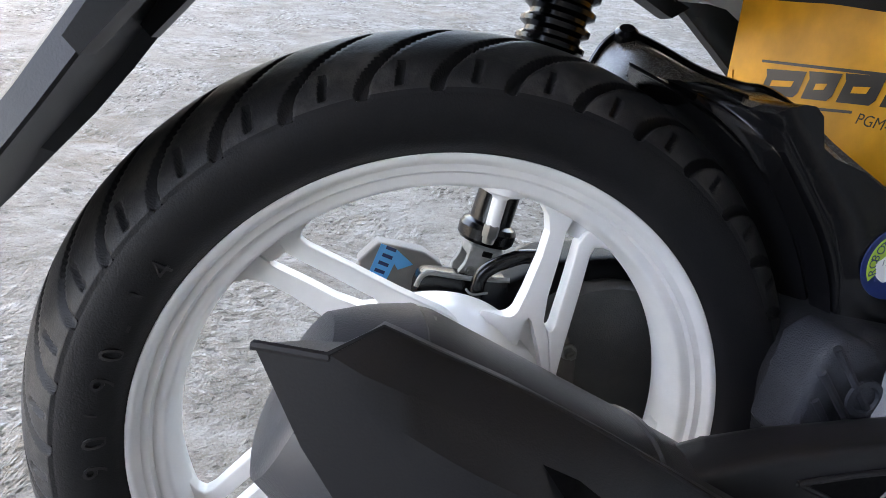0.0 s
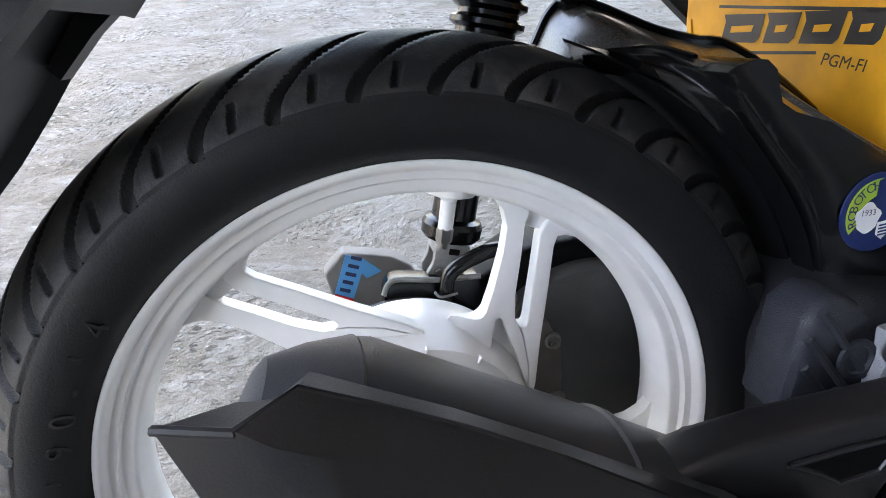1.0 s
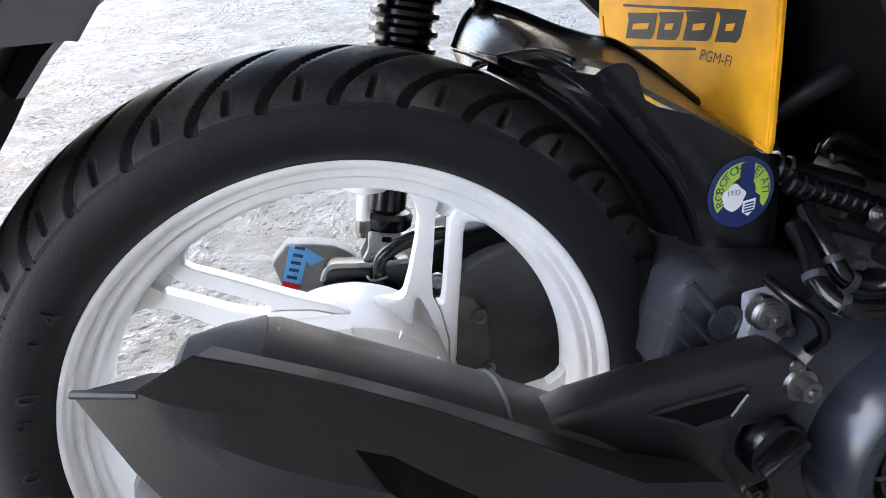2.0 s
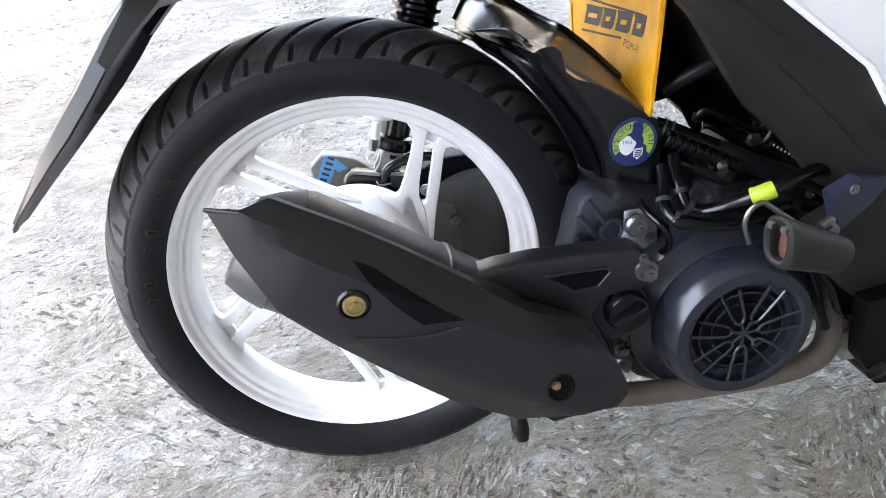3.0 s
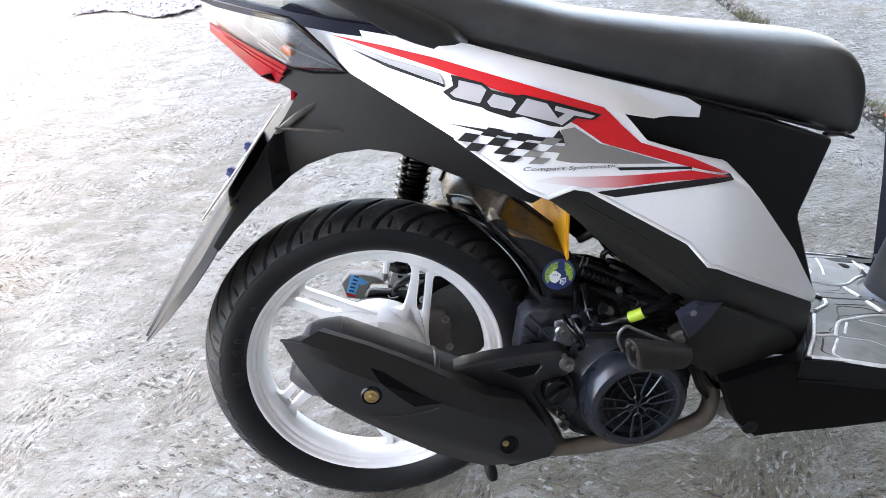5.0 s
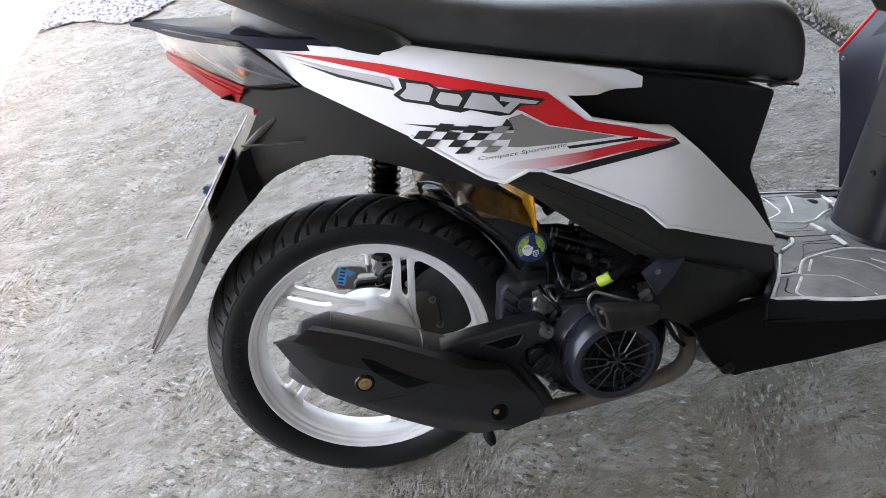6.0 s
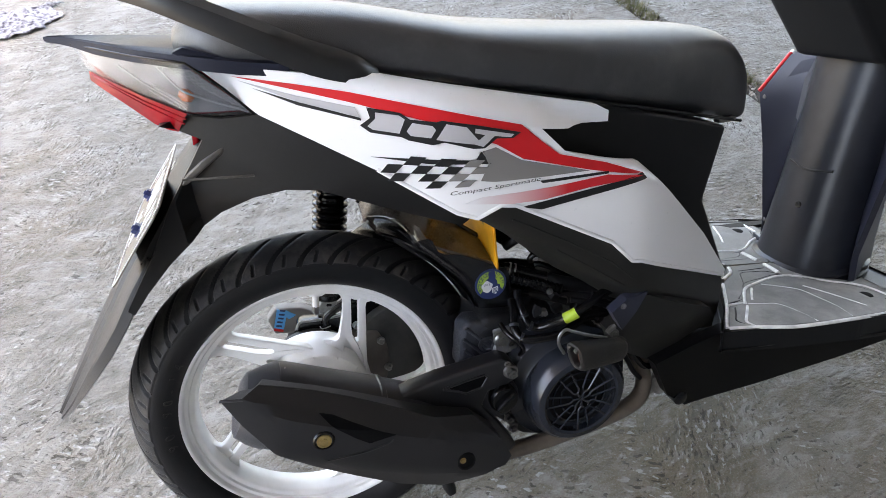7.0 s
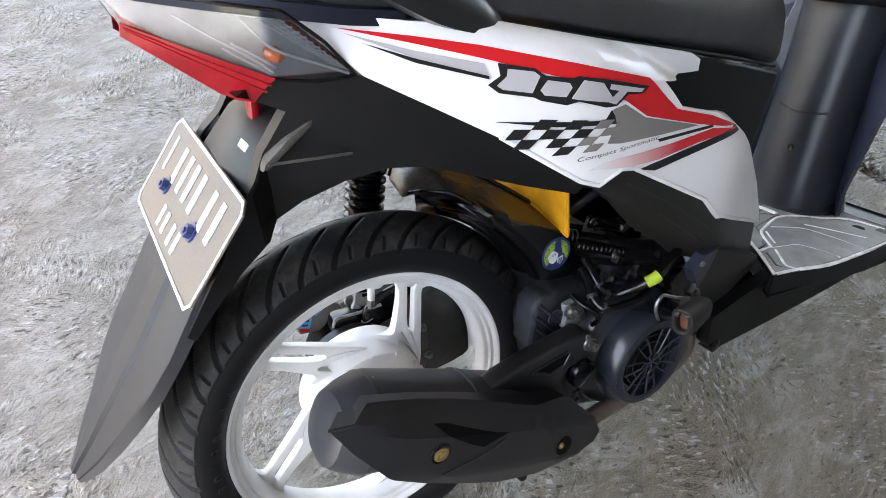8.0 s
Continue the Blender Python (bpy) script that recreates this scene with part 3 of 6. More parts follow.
RIGHT_LEG = [(0.1725, 57.0), (0.1660, 58.0), (0.1610, 58.0), (0.1580, 58.0), (0.1336, 53.3), (0.1062, 45.3), (0.1030, 44.6), (0.1010, 46.2), (0.0974, 42.0), (0.0873, 29.9), (0.0762, 12.6), (0.0800, 13.0), (0.0860, 20.5), (0.1029, 35.4), (0.1326, 47.4), (0.1560, 53.2), (0.1625, 53.8), (0.1660, 52.4), (0.1690, 49.6), (0.1725, 47.0)]
for k in range(5):
    turn = 72 * k
    left, right = bar(LEFT_LEG, turn, 0.004), bar(RIGHT_LEG, turn, 0.004)
    web = slab([polar(r, a + turn) for r, a in [(0.174, 68.0), (0.174, 52.0), (0.1625, 56.5), (0.1600, 58.6), (0.1590, 60.2), (0.1600, 61.8), (0.1640, 65.0)]], -0.0010, 0.0055, 0.0015, 2)
    floor = slab([polar(r, a + turn) for r, a in [(0.1000, 58.0), (0.0990, 52.0), (0.0860, 36.0), (0.0760, 14.0), (0.0740, 62.0)]], 0.002, 0.0055, 0.001, 1)
    part("spoke", merged(left, right, web, floor), WHITE, rim, "white split alloy spoke with a slot", 40)

hub = part("hub", lathe([(0.0, -0.027), (0.022, -0.027), (0.026, -0.0245), (0.060, -0.0240), (0.0705, -0.0232), (0.0735, -0.0215), (0.0756, -0.0175), (0.0785, -0.0085), (0.0812, 0.0), (0.0835, 0.006), (0.0840, 0.02), (0.084, 0.034), (0.0, 0.036)], AXLE, (0, 1, 0), 96), WHITE, scooter, "white wheel hub drum", 30)
for k in range(13):
    a = 360 / 13 * k + 2.5
    x, z = polar(0.0728, a)
    part("hub_rib", box((x, -0.0215, z), (0.0046, 0.0050, 0.0016), (0, -a, 0), 0.0005, 1), WHITE, hub)
VALVE = 80.4


def valve_point(r):
    x, z = polar(r, VALVE)
    return (x, -0.004, z)


spin = (math.cos(radians(VALVE)), 0, math.sin(radians(VALVE)))
valve = part("valve", lathe([(0.0046, 0.0), (0.0048, 0.0190), (0.0060, 0.0205), (0.0150, 0.0235), (0.0160, 0.0310)], valve_point(0.1450), spin, 24), WHITE, rim, "white valve boss with a steel valve")
part("valve_nut", lathe([(0.0, -0.002), (0.0050, -0.002), (0.0054, 0.0), (0.0054, 0.006), (0.0046, 0.007), (0.0, 0.007)], valve_point(0.1400), spin, 6), STEEL, valve, "steel hexagon nut", 20)
part("valve_cap", lathe([(0.0, 0.0), (0.0036, 0.0005), (0.0040, 0.002), (0.0040, 0.006)], valve_point(0.1335), spin, 16), STEEL, valve)
part("axle_nut", hex_bolt((0, -0.026, 0.25), (0, -1, 0), 0.013, 0.012), STEEL, hub)


# -- body side --
def bent(d, soft=0.03):
    """d where it is above nought, with a rounded bend."""
    return max(0.0, 0.5 * (d + math.sqrt(d * d + soft * soft)) - 0.12 * soft)


def bodyside(x, z):
    ridge = 0.763 - 0.395 * x if x < 0.302 else 0.6437 - 0.62 * (x - 0.302)
    return -0.187 + 0.36 * bent(0.2 - x) + 0.38 * bent(x - 0.44) + min(0.048, 2.0 * bent(z - ridge, 0.006))


PANEL = [(-0.041, 0.749), (0.000, 0.744), (0.058, 0.732), (0.120, 0.725), (0.260, 0.683), (0.394, 0.645), (0.412, 0.634), (0.411, 0.621), (0.345, 0.629), (0.302, 0.641), (0.330, 0.609),
         (0.441, 0.570), (0.560, 0.437), (0.620, 0.356), (0.618, 0.346), (0.434, 0.443), (0.420, 0.447), (0.390, 0.481), (0.266, 0.557), (0.248, 0.561), (0.219, 0.551), (0.197, 0.561),
         (0.119, 0.621), (0.065, 0.657), (0.009, 0.694), (-0.021, 0.728)]


def lipped(x, z):
    return bodyside(x, z)


side = part("side_panel", sheet(PANEL, lipped, 0.012, 0.015), BODYWHITE, scooter, "glossy white side panel with red and grey graphics", 60)
part("side_panel", warp(sheet(PANEL, lipped, 0.012, 0.03), lambda x, y, z: Vector((x, -y, z))), BODYWHITE, scooter, "glossy white side panel", 60)


def film(name, outline, mat, lift=0.0012, label="", depth=bodyside):
    return part(name, sheet(outline, lambda x, z: depth(x, z) - lift, 0.0008, 0.015), mat, side, label, 25)


film("red_stripe", [(-0.009, 0.736), (0.050, 0.722), (0.103, 0.708), (0.190, 0.680), (0.278, 0.650), (0.300, 0.628), (0.321, 0.609), (0.380, 0.588), (0.436, 0.562), (0.400, 0.571), (0.360, 0.583), (0.277, 0.612), (0.247, 0.634), (0.190, 0.664), (0.101, 0.698), (0.05, 0.716)], RED, label="bright red arrow stripe")
film("red_band", [(0.434, 0.560), (0.383, 0.5725), (0.316, 0.572), (0.270, 0.574), (0.226, 0.577), (0.205, 0.5725), (0.262, 0.562), (0.300, 0.559), (0.360, 0.562)], FADE, label="red lower arrow limb fading to white")
film("grey_stripe", [(-0.003, 0.731), (0.050, 0.710), (0.106, 0.692), (0.110, 0.681), (0.052, 0.703)], SILVER, label="silver grey stripe")
film("dark_line", [(0.010, 0.7215), (0.052, 0.7030), (0.110, 0.6805), (0.110, 0.6775), (0.050, 0.7000)], BLACKFILM)
film("grey_arrow", [(0.231, 0.629), (0.246, 0.631), (0.275, 0.611), (0.358, 0.5825), (0.300, 0.5865), (0.243, 0.592), (0.226, 0.596), (0.236, 0.613)], GREY, label="warm grey arrow")
film("black_line", [(0.114, 0.638), (0.222, 0.6205), (0.229, 0.629), (0.239, 0.6135), (0.170, 0.624)], BLACKFILM)
film("black_wedge", [(0.272, 0.5555), (0.434, 0.563), (0.439, 0.5555), (0.296, 0.5475)], BLACKFILM, label="black wedge stripe")
film("thin_line", [(0.296, 0.5825), (0.383, 0.577), (0.383, 0.574), (0.299, 0.579)], BLACKFILM)


def slanted(u, v):
    """The checker field: u along the stripe, v up."""
    return (0.130 + 0.0155 * u + 0.009 * v, 0.6285 - 0.0026 * u + 0.0088 * v - 0.0004 * u * v)


for u in range(7):
    for v in range(4):
        if v == 3 and u < 1 or (u + v) % 2 or (v < 2 and u < (3, 1)[v]) or u + v > 8:
            continue
        pts = [slanted(u + a, v - 3 + b) for a, b in ((0, 0), (1, 0), (1, 1), (0, 1))]
        film("checker_square", pts, BLACKFILM if u < 5 else GREY, 0.0022)


# plain silver shapes on a black field, standing for the maker's mark
film("logo_field", [(0.117, 0.691), (0.149, 0.682), (0.158, 0.674), (0.184, 0.668), (0.190, 0.669), (0.2255, 0.659), (0.275, 0.643), (0.265, 0.638), (0.247, 0.641), (0.233, 0.6325), (0.220, 0.634), (0.190, 0.6455), (0.178, 0.644), (0.154, 0.652), (0.148, 0.656), (0.117, 0.6645), (0.108, 0.673), (0.119, 0.6795)], BLACKFILM, 0.0026)
for shape in ([(0.1248, 0.6851), (0.1478, 0.6794), (0.1528, 0.6747), (0.1457, 0.6605), (0.1199, 0.6674), (0.1151, 0.6716), (0.1240, 0.6785)],
              [(0.1599, 0.6701), (0.1797, 0.6646), (0.1825, 0.6600), (0.1768, 0.6521), (0.1569, 0.6567), (0.1533, 0.6619)],
              [(0.1940, 0.6648), (0.2148, 0.6585), (0.2290, 0.6390), (0.2199, 0.6393), (0.1901, 0.6472), (0.1822, 0.6496)],
              [(0.2241, 0.6556), (0.2668, 0.6424), (0.2625, 0.6400), (0.2444, 0.6444), (0.2311, 0.6347), (0.2212, 0.6390), (0.2343, 0.6471), (0.2231, 0.6510)]):
    film("logo_shape", shape, SILVER, 0.0036)


def slogan(x, y, z):
    px, pz = 0.189 + x + 0.25 * y, 0.5855 - 0.02 * x + 0.62 * y
    return Vector((px, bodyside(px, pz) - 0.0024 - z, pz))


words = warp(letters("Compact Sportmatic", 0.0100), lambda x, y, z: Vector((x * 1.26, y, z)))
part("slogan", warp(words, slogan), BLACKFILM, side, "small black italic slogan", 0)


def edge_line(points, lift):
    ends = [Vector((x, 0, z)) for x, z in points]
    fine = [a.lerp(b, k / 4) for a, b in zip(ends, ends[1:]) for k in range(4)] + ends[-1:]
    return [(p.x, bodyside(p.x, p.z) - lift, p.z) for p in fine]


part("panel_edge", tube(edge_line([(0.119, 0.6225), (0.197, 0.5625), (0.219, 0.5525), (0.233, 0.5575), (0.248, 0.5625), (0.266, 0.5585), (0.390, 0.4825), (0.420, 0.4485), (0.434, 0.4445), (0.530, 0.394), (0.616, 0.348)], -0.0008), 0.0028, 8, 1), BODYWHITE, side, "rounded white lower edge")

# -- dark trim below and behind the side panel --
def trimside(x, z):
    crease = 0.522 - 0.77 * (x - 0.262) if x < 0.43 else 0.3926 - 0.40 * (x - 0.43)
    return bodyside(x, min(z, 0.70)) + 0.006 + 1.5 * bent(crease - z, 0.010) * min(1.0, max(0.0, (0.52 - x) / 0.09))


LOWER = [(0.205, 0.556), (0.248, 0.558), (0.268, 0.555), (0.392, 0.480), (0.421, 0.446), (0.434, 0.442), (0.616, 0.347), (0.622, 0.335), (0.622, 0.300), (0.606, 0.258), (0.560, 0.276), (0.530, 0.318), (0.490, 0.352), (0.440, 0.362), (0.420, 0.3675), (0.368, 0.4145), (0.329, 0.4440), (0.288, 0.4850), (0.255, 0.5190), (0.232, 0.5380)]
for flip in (1, -1):
    part("lower_trim", warp(sheet(LOWER, trimside, 0.012, 0.007), lambda x, y, z: Vector((x, flip * y, z))), TRIMBLACK, scooter, "matte black lower side trim", 30)


def tailside(x, z):
    if x < -0.19:
        return -(0.064 + 0.30 * (x + 0.19)) - 0.004
    y = min(-0.060 - 0.05 * max(0.0, x + 0.2), -0.170 + 0.36 * max(0.0, 0.2 - x) + 0.25 * max(0.0, 0.60 - z) - 0.012)
    return min(y, -0.086 - 0.08 * (x + 0.19)) if x < -0.09 else y


UNDERTAIL = [(-0.094, 0.694), (-0.058, 0.699), (0.009, 0.694), (0.065, 0.657), (0.119, 0.621), (0.197, 0.561), (0.221, 0.551), (0.205, 0.541), (0.150, 0.562), (0.090, 0.588), (0.055, 0.603), (0.020, 0.607),
             (-0.018, 0.601), (-0.056, 0.586), (-0.098, 0.558), (-0.126, 0.537), (-0.158, 0.507), (-0.181, 0.482), (-0.187, 0.489), (-0.168, 0.515), (-0.140, 0.552), (-0.108, 0.605), (-0.075, 0.645), (-0.055, 0.672)]
for flip in (1, -1):
    twist = lambda x: 0.0 if flip == 1 else 0.013 * min(1.0, max(0.0, (-0.05 - x) / 0.1))
    part("undertail", warp(sheet(UNDERTAIL, tailside, 0.02, 0.02), lambda x, y, z: Vector((x - 0.8 * twist(x), flip * y, z + 0.6 * twist(x)))), MATTE, scooter, "matte black tail underside panel", 30)
for flip in (1, -1):
    for line in ([(0.262, 0.540), (0.330, 0.496), (0.392, 0.452), (0.424, 0.420)], [(0.318, 0.486), (0.362, 0.452), (0.414, 0.410)]):
        ends = [Vector((x, 0, z)) for x, z in line]
        fine = [a.lerp(b, k / 4) for a, b in zip(ends, ends[1:]) for k in range(4)] + ends[-1:]
        part("trim_crease", tube([(p.x, flip * (trimside(p.x, p.z) + 0.0004), p.z) for p in fine], 0.0014, 6, 1), TRIMBLACK, scooter, "moulded crease in the trim")
part("tail_floor", slab([(-0.06, 0.684), (0.0, 0.69), (0.20, 0.60), (0.20, 0.585), (0.05, 0.63), (-0.03, 0.635)], -0.085, 0.085, 0.004), MATTE, scooter)

part("inner_body", slab([(0.24, 0.655), (0.41, 0.640), (0.604, 0.577), (0.575, 0.476), (0.624, 0.350), (0.470, 0.365), (0.33, 0.47), (0.26, 0.57)], -0.118, 0.118, 0.008, 3), MATTE, scooter, "matte black body under the seat")
part("seat_latch", box((0.635, -0.075, 0.572), (0.03, 0.012, 0.006)), STEEL, scooter)


# -- seat --
def seat_mesh():
    rows = [(-0.06, 0.745, 0.785, 0.075), (-0.03, 0.738, 0.806, 0.105), (0.03, 0.728, 0.803, 0.118), (0.12, 0.714, 0.790, 0.126), (0.20, 0.694, 0.770, 0.130), (0.27, 0.674, 0.752, 0.131), (0.36, 0.650, 0.737, 0.128), (0.45, 0.624, 0.724, 0.120),
            (0.53, 0.600, 0.714, 0.108), (0.60, 0.580, 0.702, 0.096), (0.645, 0.566, 0.684, 0.084), (0.672, 0.560, 0.655, 0.070), (0.684, 0.566, 0.618, 0.050)]
    line = smoothed([(a, b, c) for a, b, c, _ in rows], 4)
    wide = smoothed([(w, 0, 0) for *_, w in rows], 4)
    sections = []
    for p, w in zip(line, wide):
        x, lo, hi, w = p.x, p.y, p.z, w.x
        ring = []
        for k in range(36):
            a = 2 * math.pi * k / 36
            c, s = math.cos(a), math.sin(a)
            py = w * math.copysign(abs(c) ** 0.55, c) * (1 - 0.10 * max(0, s))
            pz = (lo + hi) / 2 + (hi - lo) / 2 * math.copysign(abs(s) ** (0.60 if s > 0 else 0.35), s)
            ring.append((x, py, pz))
        sections.append(ring)
    return loft(sections)


seat = part("seat", seat_mesh(), VINYL, scooter, "black vinyl seat with a soft sheen", 60)
part("seat_piping", tube([(0.12, -0.1255, 0.722), (0.27, -0.131, 0.680), (0.45, -0.120, 0.630), (0.60, -0.0955, 0.585), (0.668, -0.068, 0.563)], 0.0022, 8, 6), MATTE, seat)

# -- grab rail and tail top --
def rail_section(x, y, z, w, h):
    return [(x, y + w * c, z + h * s) for c, s in ((-1, -0.3), (-0.8, -0.9), (0.2, -1), (0.9, -0.6), (1, 0.3), (0.6, 0.9), (-0.3, 1), (-0.85, 0.5))]


def rail_mesh(flip):
    spine = smoothed([(0.140, -0.131, 0.716), (0.116, -0.136, 0.727), (0.068, -0.138, 0.747), (0.020, -0.136, 0.774), (-0.030, -0.128, 0.802), (-0.078, -0.112, 0.826), (-0.130, -0.070, 0.842), (-0.150, 0.0, 0.846)], 4)
    sizes = smoothed([(0.006, 0.008, 0), (0.014, 0.016, 0), (0.018, 0.019, 0), (0.020, 0.018, 0), (0.020, 0.016, 0), (0.020, 0.014, 0), (0.021, 0.012, 0), (0.022, 0.011, 0)], 4)
    return loft([[(px, flip * py, pz) for px, py, pz in rail_section(*p, s.x, s.y)] for p, s in zip(spine, sizes)])


for flip in (1, -1):
    part("grab_rail", rail_mesh(flip), RAILBLACK, scooter, "satin black passenger grab rail", 40)


def tail_half(x):
    """Half the breadth of the tail, which runs to a point at the rear."""
    line = ((-0.195, 0.003), (-0.160, 0.022), (-0.130, 0.053), (-0.100, 0.083), (-0.060, 0.110), (-0.030, 0.118), (0.010, 0.122), (0.060, 0.126))
    for (x0, w0), (x1, w1) in zip(line, line[1:]):
        if x <= x1:
            return w0 + (w1 - w0) * max(0.0, x - x0) / (x1 - x0)
    return line[-1][1]


def tail_cover():
    sections = []
    for x, z in ((-0.193, 0.7915), (-0.180, 0.7900), (-0.166, 0.7880), (-0.140, 0.7830), (-0.100, 0.7750), (-0.050, 0.7640), (0.0, 0.7520), (0.05, 0.7430)):
        w = tail_half(x) + 0.002
        d = 0.004 + 0.011 * min(1.0, (x + 0.195) / 0.06)
        sections.append([(x, -w, z - d), (x, -w * 0.99, z - 0.15 * d), (x, -w * 0.93, z), (x, 0, z - 0.006), (x, w * 0.93, z), (x, w * 0.99, z - 0.15 * d), (x, w, z - d), (x, 0, z - d - 0.002)])
    return loft(sections)


part("tail_cover", tail_cover(), TAILNAVY, scooter, "blue-black tail top cover", 30)


# -- tail lamp --
def tailglass(x, z):
    return -tail_half(x) + 0.25 * max(0.0, 0.735 - z)


for flip in (1, -1):
    mirror = lambda x, y, z: Vector((x, flip * y, z))
    lamp = part("tail_lamp", warp(sheet([(-0.160, 0.773), (-0.140, 0.768), (-0.052, 0.750), (-0.024, 0.722), (0.000, 0.697), (-0.056, 0.702), (-0.092, 0.712), (-0.150, 0.756)], lambda x, z: tailglass(x, z) + 0.016, 0.006, 0.008), mirror), CHROME, scooter, "tail lamp cluster with clear and red lenses", 30)
    lens = part("clear_lens", warp(sheet([(-0.166, 0.781), (-0.141, 0.775), (-0.100, 0.766), (-0.0494, 0.754), (-0.020, 0.726), (0.006, 0.694), (-0.030, 0.6965), (-0.061, 0.7035), (-0.105, 0.727), (-0.155, 0.753)], lambda x, z: tailglass(x, z) - 0.001, 0.0025, 0.008), mirror), CLEAR, lamp, "clear indicator lens", 40)
    lens.visible_shadow = False
    red = part("red_lens", warp(sheet([(-0.1545, 0.753), (-0.105, 0.7275), (-0.061, 0.7040), (-0.066, 0.6990), (-0.077, 0.6830), (-0.088, 0.6860), (-0.100, 0.6930), (-0.128, 0.7180), (-0.1565, 0.7430)], lambda x, z: tailglass(x, z) - 0.003 + 0.25 * max(0.0, 0.722 + 0.45 * (-0.1 - x) - z), 0.006, 0.008), mirror), REDLENS, lamp, "red brake light lens", 40)
    for lo in (0.30, 0.62):
        ridge = [(-0.1540 + 0.093 * k / 8 + lo * (0.004 - 0.014 * k / 8), 0.7515 - 0.0480 * k / 8 - lo * (0.006 + 0.012 * k / 8)) for k in range(9)]
        part("lens_ridge", warp(tube([(x, tailglass(x, z) - 0.0032 + 0.25 * max(0.0, 0.722 + 0.45 * (-0.1 - x) - z), z) for x, z in ridge], 0.0011, 6, 1), mirror), REDLENS, red)
    bulb = lathe([(0, -0.009), (0.005, -0.006), (0.0068, 0), (0.005, 0.006), (0, 0.009)], (-0.057, -0.098, 0.7220), (0.7, -0.5, -0.4), 20)
    part("indicator_bulb", warp(bulb, mirror), ORANGE, lamp, "orange bulb")
    rim_line = [(-0.166, 0.781), (-0.141, 0.776), (-0.0494, 0.755), (-0.020, 0.727), (0.006, 0.694), (-0.030, 0.6960), (-0.061, 0.7030)]
    fine = [Vector((a[0], 0, a[1])).lerp(Vector((b[0], 0, b[1])), k / 5) for a, b in zip(rim_line, rim_line[1:]) for k in range(5)] + [Vector((-0.061, 0, 0.703))]
    part("lamp_rim", warp(tube([(p.x, tailglass(p.x, p.z) - 0.001, p.z) for p in fine], 0.0015, 8, 1), mirror), GLOSS, lamp)
    # the net of ribs moulded into the reflector
    for k in range(12):
        u = k / 11
        a, b = (-0.066 + 0.050 * u, 0.7490 - 0.040 * u), (-0.050 + 0.052 * u, 0.7505 - 0.052 * u)
        part("reflector_rib", warp(tube([(a[0], tailglass(*a) + 0.008, a[1]), (b[0], tailglass(*b) + 0.008, b[1])], 0.0008, 6, 1), mirror), SILVER, lamp)
    for k in range(4):
        u = (k + 0.5) / 4
        ends = [(-0.066 + 0.016 * u, 0.7490 + 0.0015 * u), (-0.016 + 0.018 * u, 0.7090 - 0.0105 * u)]
        part("reflector_rib", warp(tube([(x, tailglass(x, z) + 0.0085, z) for x, z in ends], 0.0006, 6, 1), mirror), SILVER, lamp)
    for line in ([(-0.080, 0.757), (-0.070, 0.742), (-0.060, 0.729), (-0.050, 0.722), (-0.030, 0.712), (0.000, 0.697)], [(-0.118, 0.757), (-0.095, 0.738), (-0.070, 0.718), (-0.060, 0.708)], [(-0.092, 0.731), (-0.074, 0.716), (-0.062, 0.707)], [(-0.140, 0.770), (-0.105, 0.762), (-0.066, 0.752)], [(-0.086, 0.734), (-0.070, 0.722), (-0.058, 0.712)]):
        fine = smoothed([(x, 0, z) for x, z in line], 4)
        part("lens_line", warp(tube([(p.x, tailglass(p.x, p.z) + 0.004, p.z) for p in fine], 0.0012, 6, 1), mirror), CHROMELINE, lamp, "bright moulded line")
    part("tail_trim", warp(slab([(-0.060, 0.766), (-0.048, 0.770), (0.004, 0.749), (0.008, 0.743), (0.002, 0.737), (-0.046, 0.755)], -0.112, -0.080, 0.003), mirror), TAILNAVY, scooter, "blue-black tail trim")

core = slab([(-0.156, 0.774), (-0.044, 0.750), (0.030, 0.720), (0.020, 0.692), (-0.056, 0.6975), (-0.080, 0.6850), (-0.098, 0.6930), (-0.150, 0.745)], -1, 1, 0)
part("lamp_core", warp(core, lambda x, y, z: Vector((x, y * max(0.003, -tailglass(x, z) - 0.020), z))), REDLENS, scooter, "red tail lamp body", 30)

